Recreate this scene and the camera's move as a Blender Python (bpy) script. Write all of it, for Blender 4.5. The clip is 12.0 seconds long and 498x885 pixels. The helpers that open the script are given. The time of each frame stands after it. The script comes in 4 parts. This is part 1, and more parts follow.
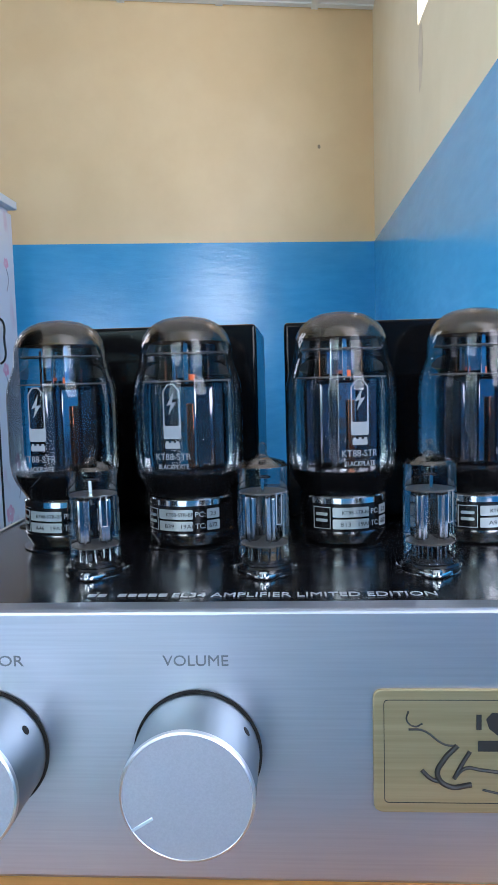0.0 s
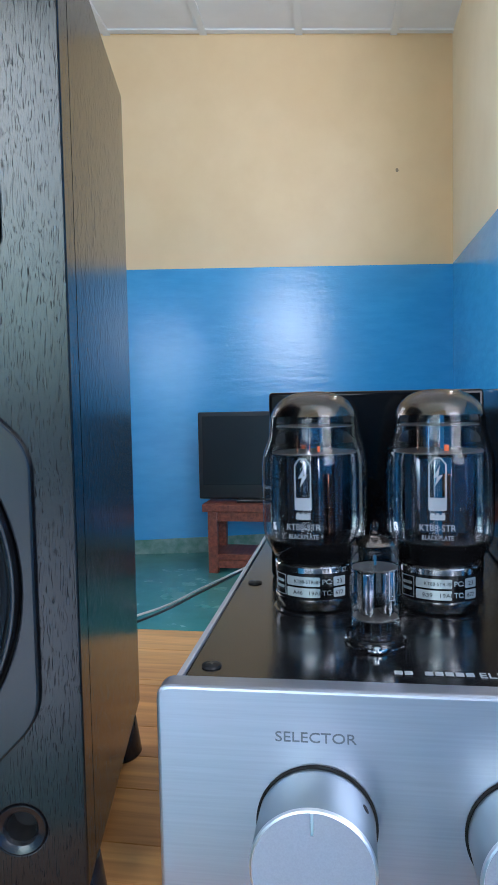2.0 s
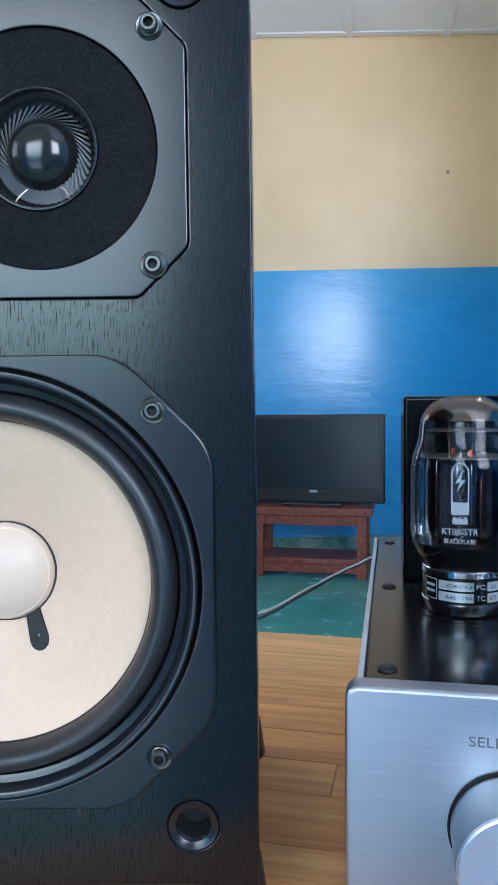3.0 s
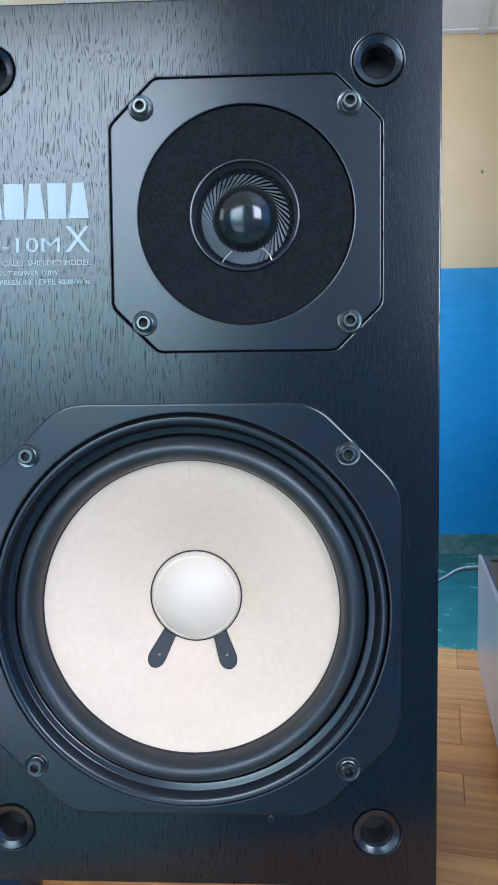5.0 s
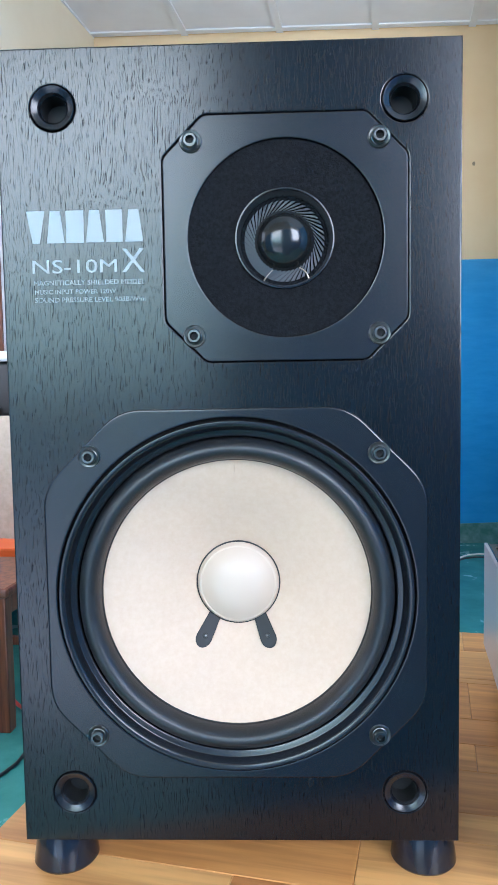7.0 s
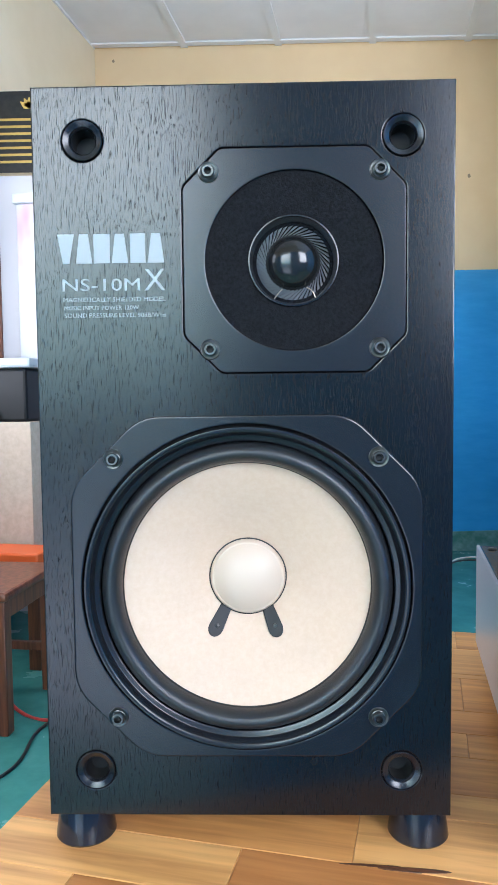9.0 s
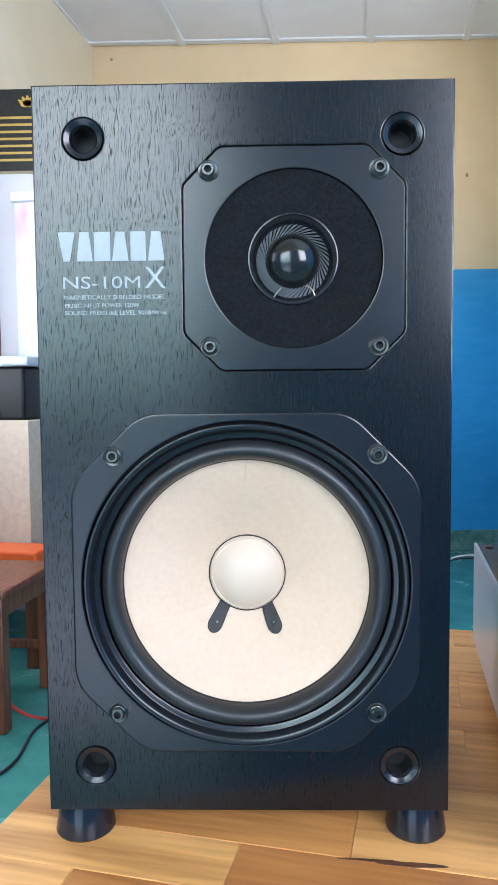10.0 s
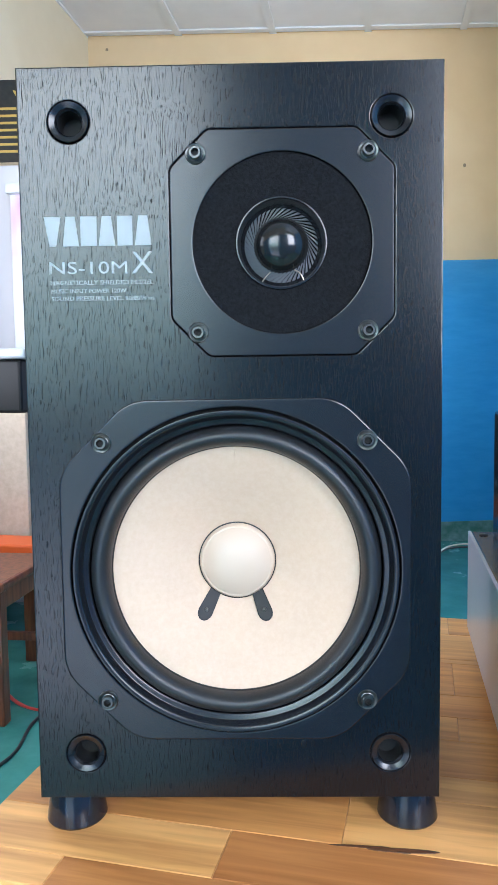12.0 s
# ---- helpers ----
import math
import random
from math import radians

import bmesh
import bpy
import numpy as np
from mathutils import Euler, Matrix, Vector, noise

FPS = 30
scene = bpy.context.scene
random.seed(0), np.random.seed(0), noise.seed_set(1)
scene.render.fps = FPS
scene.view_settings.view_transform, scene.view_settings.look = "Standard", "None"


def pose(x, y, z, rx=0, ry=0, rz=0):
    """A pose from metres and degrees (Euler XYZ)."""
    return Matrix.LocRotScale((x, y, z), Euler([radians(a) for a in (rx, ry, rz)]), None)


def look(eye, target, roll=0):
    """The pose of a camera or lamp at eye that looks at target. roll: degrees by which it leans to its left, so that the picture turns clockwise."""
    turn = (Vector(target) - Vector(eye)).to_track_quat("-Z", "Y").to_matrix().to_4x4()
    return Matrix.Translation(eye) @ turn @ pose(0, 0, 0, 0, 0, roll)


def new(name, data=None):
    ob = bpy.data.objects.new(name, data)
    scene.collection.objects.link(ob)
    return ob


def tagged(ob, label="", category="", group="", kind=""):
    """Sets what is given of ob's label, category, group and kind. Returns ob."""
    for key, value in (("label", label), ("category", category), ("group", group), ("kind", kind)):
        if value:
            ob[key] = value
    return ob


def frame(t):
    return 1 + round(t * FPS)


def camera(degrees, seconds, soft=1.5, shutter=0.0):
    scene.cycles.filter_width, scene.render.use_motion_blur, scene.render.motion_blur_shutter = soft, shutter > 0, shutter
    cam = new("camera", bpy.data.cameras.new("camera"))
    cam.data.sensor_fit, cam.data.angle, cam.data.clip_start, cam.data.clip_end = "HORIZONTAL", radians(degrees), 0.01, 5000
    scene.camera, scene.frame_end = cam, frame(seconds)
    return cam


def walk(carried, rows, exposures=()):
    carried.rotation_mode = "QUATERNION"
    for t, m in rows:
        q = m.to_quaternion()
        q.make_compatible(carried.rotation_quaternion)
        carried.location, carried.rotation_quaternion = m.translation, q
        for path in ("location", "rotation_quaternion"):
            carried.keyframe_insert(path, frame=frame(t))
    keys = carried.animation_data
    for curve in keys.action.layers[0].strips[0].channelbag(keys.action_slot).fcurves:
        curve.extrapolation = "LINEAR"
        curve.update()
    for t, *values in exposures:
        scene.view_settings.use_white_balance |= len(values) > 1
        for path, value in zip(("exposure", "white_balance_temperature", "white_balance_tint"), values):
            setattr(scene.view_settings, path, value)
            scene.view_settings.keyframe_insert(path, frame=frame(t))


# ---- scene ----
cam = camera(38.0, 12.0)
PATH = [
    (0, (0.2570, -0.2810, 0.1910), (0.4970, 1.6960, 0.0090), -1.50),
    (0.5, (0.2380, -0.2790, 0.2000), (0.4410, 1.7040, 0.0370), -1.40),
    (1, (0.2220, -0.2790, 0.2100), (0.3900, 1.7080, 0.0630), -1.20),
    (1.5, (0.1940, -0.2800, 0.2120), (0.3170, 1.7120, 0.0780), -1.30),
    (2, (0.1647, -0.2814, 0.2177), (0.2409, 1.7132, 0.0907), -1.17),
    (2.5, (0.1365, -0.2830, 0.2155), (0.1700, 1.7120, 0.0860), -0.80),
    (3, (0.1090, -0.2820, 0.2185), (0.0830, 1.7140, 0.1010), -0.65),
    (3.5, (0.0855, -0.2880, 0.2205), (0.0135, 1.7070, 0.0960), -0.60),
    (3.7, (0.0740, -0.2930, 0.2235), (0.0040, 1.7020, 0.1080), -0.60),
    (5.3, (0.0375, -0.3110, 0.2415), (-0.0530, 1.6820, 0.1110), -0.60),
    (5.5, (0.0355, -0.3125, 0.2430), (-0.0580, 1.6805, 0.1085), -0.65),
    (6, (0.0250, -0.3175, 0.2455), (-0.0560, 1.6760, 0.1035), -0.70),
    (6.5, (0.0245, -0.3305, 0.2435), (-0.0535, 1.6625, 0.0970), -0.90),
    (7, (0.0180, -0.3430, 0.2460), (-0.0435, 1.6510, 0.0965), -0.95),
    (7.5, (0.0140, -0.3525, 0.2470), (-0.0430, 1.6410, 0.0955), -0.90),
    (9.5, (0.0105, -0.3765, 0.2465), (-0.0345, 1.6190, 0.1220), -0.50),
    (10, (0.0100, -0.3765, 0.2460), (-0.0315, 1.6190, 0.1145), -0.50),
    (10.5, (0.0125, -0.3755, 0.2455), (-0.0320, 1.6190, 0.1035), -0.60),
    (11, (0.0140, -0.3750, 0.2450), (-0.0235, 1.6185, 0.0960), -0.70),
    (11.5, (0.0135, -0.3745, 0.2435), (-0.0165, 1.6195, 0.0905), -0.65),
    (12, (0.0150, -0.3740, 0.2425), (-0.0235, 1.6195, 0.0905), -0.75),
]
walk(cam, [(t, look(eye, target, roll)) for t, eye, target, roll in PATH],
     [(0, -0.80, 5600, 10), (2.5, -0.74, 5450, 10), (3.5, -0.68, 5180, 10), (5.5, -0.56, 5150, 10), (7.5, -0.52, 5350, 10), (9.5, -0.50, 5520, 10), (12, -0.50, 5520, 10)])

# ---- light ----
FLOOR = -0.79          # the table top is z = 0
world = bpy.data.worlds.new("sky")
scene.world = world
world.use_nodes = True
wn = world.node_tree.nodes
sky = wn.new("ShaderNodeTexSky")
sky.sky_type, sky.sun_disc = "NISHITA", False
sky.sun_elevation, sky.sun_rotation = radians(50), radians(200)
wn["Background"].inputs["Strength"].default_value = 0.12
world.node_tree.links.new(sky.outputs[0], wn["Background"].inputs["Color"])


def window_or_fill_light(name, m, w, h, watts, colour):
    lamp = bpy.data.lights.new(name, "AREA")
    lamp.shape, lamp.size, lamp.size_y, lamp.energy, lamp.color = "RECTANGLE", w, h, watts, colour
    ob = new(name, lamp)
    ob.matrix_world = m
    return ob


window_or_fill_light("daylight_south", pose(1.42, -2.36, 1.25, 90), 1.2, 1.4, 146, (1.0, 0.96, 0.945))
window_or_fill_light("daylight_west_near", pose(-2.78, -0.5, 1.25, 0, -90, 0), 1.3, 1.4, 26, (1.0, 0.965, 0.95))
# unseen fill lamp, added in the west wall to brighten the deep room
window_or_fill_light("fill_west", pose(-1.50, 1.95, 0.90, 0, -90, -9.8), 1.3, 1.2, 58, (1.0, 0.97, 0.95))
window_or_fill_light("daylight_high", pose(1.43, 2.4, 1.95, 0, 90, -9.8), 0.5, 0.9, 26, (1.0, 0.97, 0.98))


# ---- materials ----
def material(name, colour, rough=0.5, metal=0.0, spec=0.5):
    m = bpy.data.materials.new(name)
    m.use_nodes = True
    b = m.node_tree.nodes["Principled BSDF"]
    b.inputs["Base Color"].default_value = (*colour, 1)
    b.inputs["Roughness"].default_value = rough
    b.inputs["Metallic"].default_value = metal
    b.inputs["Specular IOR Level"].default_value = spec
    return m


def node(m, kind, **values):
    n = m.node_tree.nodes.new(kind)
    for key, value in values.items():
        n.inputs[key.replace("_", " ")].default_value = value
    return n


def link(m, a, b):
    m.node_tree.links.new(a, b)


def grain(m, stretch, scale, low, high, bump=0.0, dist=0.001, rough=None, detail=6.0, at=(0.35, 0.65), source="Object", big=0.0):
    """Noise drawn out along an axis: colour from low to high, relief and gloss with it."""
    b = m.node_tree.nodes["Principled BSDF"]
    tc = node(m, "ShaderNodeTexCoord")
    mp = node(m, "ShaderNodeMapping", Scale=stretch)
    link(m, tc.outputs[source], mp.inputs["Vector"])
    nz = node(m, "ShaderNodeTexNoise", Scale=scale, Detail=detail, Roughness=0.6)
    link(m, mp.outputs[0], nz.inputs["Vector"])
    ramp = node(m, "ShaderNodeValToRGB")
    ramp.color_ramp.elements[0].position, ramp.color_ramp.elements[1].position = at
    ramp.color_ramp.elements[0].color, ramp.color_ramp.elements[1].color = (*low, 1), (*high, 1)
    link(m, nz.outputs["Fac"], ramp.inputs[0])
    colour = ramp.outputs[0]
    if big:
        n2 = node(m, "ShaderNodeTexNoise", Scale=big, Detail=3.0)
        link(m, tc.outputs[source], n2.inputs["Vector"])
        mr = node(m, "ShaderNodeMapRange", To_Min=0.82, To_Max=1.12)
        link(m, n2.outputs["Fac"], mr.inputs["Value"])
        mix = m.node_tree.nodes.new("ShaderNodeVectorMath")
        mix.operation = "SCALE"
        link(m, colour, mix.inputs[0])
        link(m, mr.outputs[0], mix.inputs["Scale"])
        colour = mix.outputs[0]
    link(m, colour, b.inputs["Base Color"])
    if bump:
        bp = node(m, "ShaderNodeBump", Strength=bump, Distance=dist)
        link(m, nz.outputs["Fac"], bp.inputs["Height"])
        link(m, bp.outputs[0], b.inputs["Normal"])
    if rough:
        mr = node(m, "ShaderNodeMapRange", To_Min=rough[0], To_Max=rough[1])
        link(m, nz.outputs["Fac"], mr.inputs["Value"])
        link(m, mr.outputs[0], b.inputs["Roughness"])
    return m


def thin_glass(name, tint, gloss=1.5):
    """A thin clear shell: see-through, with a reflection that grows towards the edge."""
    m = bpy.data.materials.new(name)
    m.use_nodes = True
    t = m.node_tree
    t.nodes.remove(t.nodes["Principled BSDF"])
    clear, shine = t.nodes.new("ShaderNodeBsdfTransparent"), t.nodes.new("ShaderNodeBsdfGlossy")
    clear.inputs["Color"].default_value, shine.inputs["Roughness"].default_value = (*tint, 1), 0.02
    fres, mix = t.nodes.new("ShaderNodeFresnel"), t.nodes.new("ShaderNodeMixShader")
    fres.inputs["IOR"].default_value = gloss
    less = t.nodes.new("ShaderNodeMath")
    less.operation = "MULTIPLY"
    less.inputs[1].default_value = 0.6
    link(m, fres.outputs[0], less.inputs[0])
    link(m, less.outputs[0], mix.inputs[0])
    link(m, clear.outputs[0], mix.inputs[1])
    link(m, shine.outputs[0], mix.inputs[2])
    link(m, mix.outputs[0], t.nodes["Material Output"].inputs["Surface"])
    return m


def veneer():
    """Black open-pored ash: a satin sheen broken by short dull pores along the grain."""
    m = material("black_ash_veneer", (0.010, 0.011, 0.013), 0.3)
    b = m.node_tree.nodes["Principled BSDF"]
    tc = node(m, "ShaderNodeTexCoord")
    mp = node(m, "ShaderNodeMapping", Scale=(1, 1, 0.034))
    wob = node(m, "ShaderNodeTexNoise", Scale=18.0, Detail=2.0)
    link(m, tc.outputs["Object"], wob.inputs["Vector"])
    add = m.node_tree.nodes.new("ShaderNodeVectorMath")
    add.operation = "MULTIPLY_ADD"
    add.inputs[1].default_value = (0.006, 0.006, 0.0)
    link(m, wob.outputs["Color"], add.inputs[0])
    link(m, tc.outputs["Object"], add.inputs[2])
    link(m, add.outputs[0], mp.inputs["Vector"])
    nz = node(m, "ShaderNodeTexNoise", Scale=3600.0, Detail=3.5, Roughness=0.6)
    link(m, mp.outputs[0], nz.inputs["Vector"])
    pore = node(m, "ShaderNodeMapRange", From_Min=0.32, From_Max=0.45)
    link(m, nz.outputs["Fac"], pore.inputs["Value"])
    spec = node(m, "ShaderNodeMapRange", To_Min=0.07, To_Max=0.50)
    rough = node(m, "ShaderNodeMapRange", To_Min=0.45, To_Max=0.19)
    link(m, pore.outputs[0], spec.inputs["Value"])
    link(m, pore.outputs[0], rough.inputs["Value"])
    link(m, spec.outputs[0], b.inputs["Specular IOR Level"])
    link(m, rough.outputs[0], b.inputs["Roughness"])
    tone = node(m, "ShaderNodeValToRGB")
    tone.color_ramp.elements[0].color, tone.color_ramp.elements[1].color = (0.003, 0.003, 0.004, 1), (0.004, 0.0045, 0.0055, 1)
    link(m, pore.outputs[0], tone.inputs[0])
    link(m, tone.outputs[0], b.inputs["Base Color"])
    bp = node(m, "ShaderNodeBump", Strength=0.02, Distance=0.00004)
    link(m, nz.outputs["Fac"], bp.inputs["Height"])
    link(m, bp.outputs[0], b.inputs["Normal"])
    return m


M_YELLOW = grain(material("yellow_wall_paint", (0.7, 0.58, 0.34), 0.55), (1, 1, 1), 2.2, (0.78, 0.575, 0.325), (0.83, 0.63, 0.37), 0.08, 0.003, (0.30, 0.42))
M_CREAM = grain(material("cream_wall_paint", (0.72, 0.66, 0.52), 0.55), (1, 1, 1), 2.2, (0.74, 0.635, 0.44), (0.80, 0.70, 0.51), 0.08, 0.003, (0.45, 0.65))
M_BLUE = grain(material("blue_gloss_paint", (0.07, 0.3, 0.65), 0.25), (0.25, 0.25, 1), 26.0, (0.066, 0.355, 0.70), (0.082, 0.395, 0.75), 0.42, 0.004, (0.14, 0.21), big=1.1)
M_SKIRT = grain(material("green_skirting_paint", (0.1, 0.25, 0.2), 0.4), (1, 1, 1), 14, (0.07, 0.2, 0.15), (0.25, 0.36, 0.32), 0.1, 0.003)
M_FLOOR = grain(material("green_floor_paint", (0.07, 0.26, 0.22), 0.25), (1, 1, 1), 6, (0.055, 0.22, 0.19), (0.09, 0.30, 0.26), 0.08, 0.002, (0.15, 0.35), big=1.5)
M_CEIL = grain(material("white_ceiling_board", (0.75, 0.75, 0.76), 0.7), (1, 1, 1), 3, (0.80, 0.79, 0.80), (0.86, 0.85, 0.86), 0.05, 0.002)
M_BAR = material("white_ceiling_bar", (0.8, 0.8, 0.81), 0.5)
M_ASH = veneer()
M_PLATE = grain(material("dark_moulded_plastic", (0.02, 0.023, 0.03), 0.36), (1, 1, 1), 900, (0.006, 0.007, 0.009), (0.010, 0.011, 0.014), 0.0, 0.0001, (0.20, 0.26))
M_BLACK = material("black_plastic", (0.006, 0.006, 0.007), 0.45, 0.0, 0.3)
M_GAP = material("black_gap", (0.002, 0.002, 0.002), 0.9)
M_RUBBER = grain(material("black_rubber_surround", (0.012, 0.012, 0.013), 0.42), (1, 1, 1), 1400, (0.009, 0.010, 0.011), (0.019, 0.020, 0.022), 0.5, 0.0003, (0.27, 0.4))
M_FELT = grain(material("black_felt", (0.012, 0.012, 0.014), 0.95, 0, 0.2), (1, 1, 1), 700, (0.003, 0.003, 0.0035), (0.011, 0.011, 0.013), 0.9, 0.0008)
M_CONE = grain(material("cream_paper_cone", (0.76, 0.68, 0.57), 0.65), (1, 1, 1), 300, (0.585, 0.42, 0.295), (0.615, 0.455, 0.33), 0.08, 0.0002, None, 5.0, big=14.0)
M_CAP = material("white_dust_cap", (0.56, 0.44, 0.335), 0.4)
M_DOME = material("glossy_black_dome", (0.012, 0.012, 0.012), 0.16)
M_SERR = material("grey_serrated_ring", (0.26, 0.27, 0.28), 0.25)
M_SCREW = material("dull_steel", (0.10, 0.103, 0.10), 0.32, 1.0)
M_CHROME = material("chrome", (0.75, 0.76, 0.77), 0.12, 1.0)
M_PRINT = material("light_grey_print", (0.32, 0.345, 0.345), 0.5)
M_FOOT = material("dark_rubber_foot", (0.010, 0.013, 0.020), 0.14)
M_COPPERDARK = material("dull_copper_rod", (0.22, 0.10, 0.06), 0.22, 1.0)
M_COPPER = material("bright_copper_lead", (0.75, 0.6, 0.45), 0.3, 1.0)
M_ALU = grain(material("brushed_aluminium", (0.6, 0.61, 0.63), 0.4, 1.0), (0.02, 1, 1), 900, (0.41, 0.415, 0.47), (0.45, 0.455, 0.51), 0.05, 0.0002, (0.38, 0.45), 3.0)
M_SIDE = grain(material("silver_side_paint", (0.5, 0.53, 0.6), 0.35, 0.6), (1, 1, 1), 500, (0.50, 0.52, 0.60), (0.56, 0.58, 0.66), 0.05, 0.0001, (0.28, 0.36))
M_KNOB = material("anodised_knob_side", (0.36, 0.42, 0.46), 0.4, 1.0)
M_KNOBFACE = grain(material("bead_blasted_knob_face", (0.66, 0.65, 0.70), 0.5, 0.85), (1, 1, 1), 1500, (0.42, 0.405, 0.475), (0.47, 0.455, 0.525), 0.15, 0.0001, (0.45, 0.55))
M_BRIGHT = material("polished_edge", (0.82, 0.84, 0.88), 0.35, 1.0)
M_ENGRAVE = material("grey_engraving", (0.15, 0.155, 0.17), 0.5, 0.6)
M_CHASSIS = grain(material("black_brushed_metal", (0.012, 0.012, 0.014), 0.2, 0.0, 0.4), (0.02, 1, 1), 900, (0.003, 0.003, 0.004), (0.009, 0.009, 0.011), 0.06, 0.0002, (0.15, 0.24), 3.0)
M_COVER = material("black_satin_cover", (0.003, 0.003, 0.0035), 0.12, 0.0, 0.12)
M_BULB = thin_glass("tube_glass", (0.76, 0.775, 0.785), 1.45)
M_GETTER = material("getter_mirror", (0.50, 0.39, 0.31), 0.10, 1.0)
M_ANODE = material("dark_anode_metal", (0.13, 0.13, 0.145), 0.12, 0.9)
M_ANODE_B = material("grey_anode_metal", (0.42, 0.43, 0.45), 0.14, 1.0)
M_MICA = material("mica_disc", (0.10, 0.09, 0.085), 0.3)
M_BASE = material("black_tube_base", (0.006, 0.006, 0.007), 0.18)
M_LABEL = material("silver_label_print", (0.42, 0.46, 0.48), 0.4, 0.4)
M_INK = material("black_ink", (0.01, 0.01, 0.011), 0.5)
M_WHITEINK = material("white_print", (0.36, 0.37, 0.39), 0.5)
M_GLASSINK = material("faint_print_on_glass", (0.36, 0.39, 0.43), 0.5)
M_GLASSINK.node_tree.nodes["Principled BSDF"].inputs["Alpha"].default_value = 0.5
M_GOLD = grain(material("gold_plate", (0.62, 0.50, 0.27), 0.38, 0.8), (0.02, 1, 1), 600, (0.40, 0.31, 0.165), (0.48, 0.375, 0.215), 0.05, 0.0001)
M_KNOT = grain(material("dark_resin_knot", (0.10, 0.04, 0.018), 0.5), (0.2, 1, 1), 900, (0.05, 0.018, 0.008), (0.17, 0.065, 0.025), 0.1, 0.0002)
M_TV = material("black_tv_plastic", (0.010, 0.010, 0.011), 0.3)
M_SCREEN = material("dark_tv_screen", (0.012, 0.014, 0.016), 0.22)
M_REDWOOD = grain(material("red_brown_stained_wood", (0.17, 0.045, 0.025), 0.4), (1, 0.06, 1), 60, (0.10, 0.022, 0.012), (0.24, 0.065, 0.035), 0.2, 0.001)
M_CHAIR = grain(material("brown_varnished_wood", (0.16, 0.06, 0.03), 0.32), (1, 1, 0.06), 60, (0.10, 0.024, 0.010), (0.24, 0.072, 0.028), 0.2, 0.001)
M_CARD = grain(material("brown_cardboard", (0.42, 0.33, 0.25), 0.8), (1, 1, 1), 30, (0.46, 0.36, 0.27), (0.55, 0.44, 0.34), 0.1, 0.001)
M_WARD = grain(material("white_floral_board", (0.70, 0.69, 0.78), 0.35), (1, 1, 0.5), 3.5, (0.74, 0.73, 0.82), (0.62, 0.30, 0.45), 0, 0, None, 3.0, (0.56, 0.74))
M_TRIM = material("white_plastic_trim", (0.72, 0.73, 0.78), 0.4)
M_WHITEBOARD = material("white_panel", (0.66, 0.64, 0.68), 0.4)
M_BANNER = grain(material("black_banner_cloth", (0.015, 0.014, 0.012), 0.6), (1, 1, 1), 40, (0.010, 0.010, 0.009), (0.022, 0.020, 0.017), 0.1, 0.001)
M_BANNERGOLD = material("gold_print", (0.55, 0.36, 0.08), 0.5)
M_ORANGE = material("orange_plastic", (0.75, 0.12, 0.02), 0.4)
M_GREY = material("grey_plastic_top", (0.42, 0.45, 0.48), 0.35)
M_CABLE_W = material("grey_white_cable", (0.66, 0.65, 0.60), 0.45)
M_CABLE_K = material("black_cable", (0.012, 0.012, 0.012), 0.5)
M_CABLE_R = material("red_cable", (0.55, 0.05, 0.04), 0.4)
M_HOLLOW = material("dark_hollow", (0.004, 0.004, 0.004), 0.7)
M_HEATER = material("glowing_heater", (0.4, 0.1, 0.04), 0.5)
M_HEATER.node_tree.nodes["Principled BSDF"].inputs["Emission Color"].default_value = (1, 0.16, 0.03, 1)
M_HEATER.node_tree.nodes["Principled BSDF"].inputs["Emission Strength"].default_value = 0.8


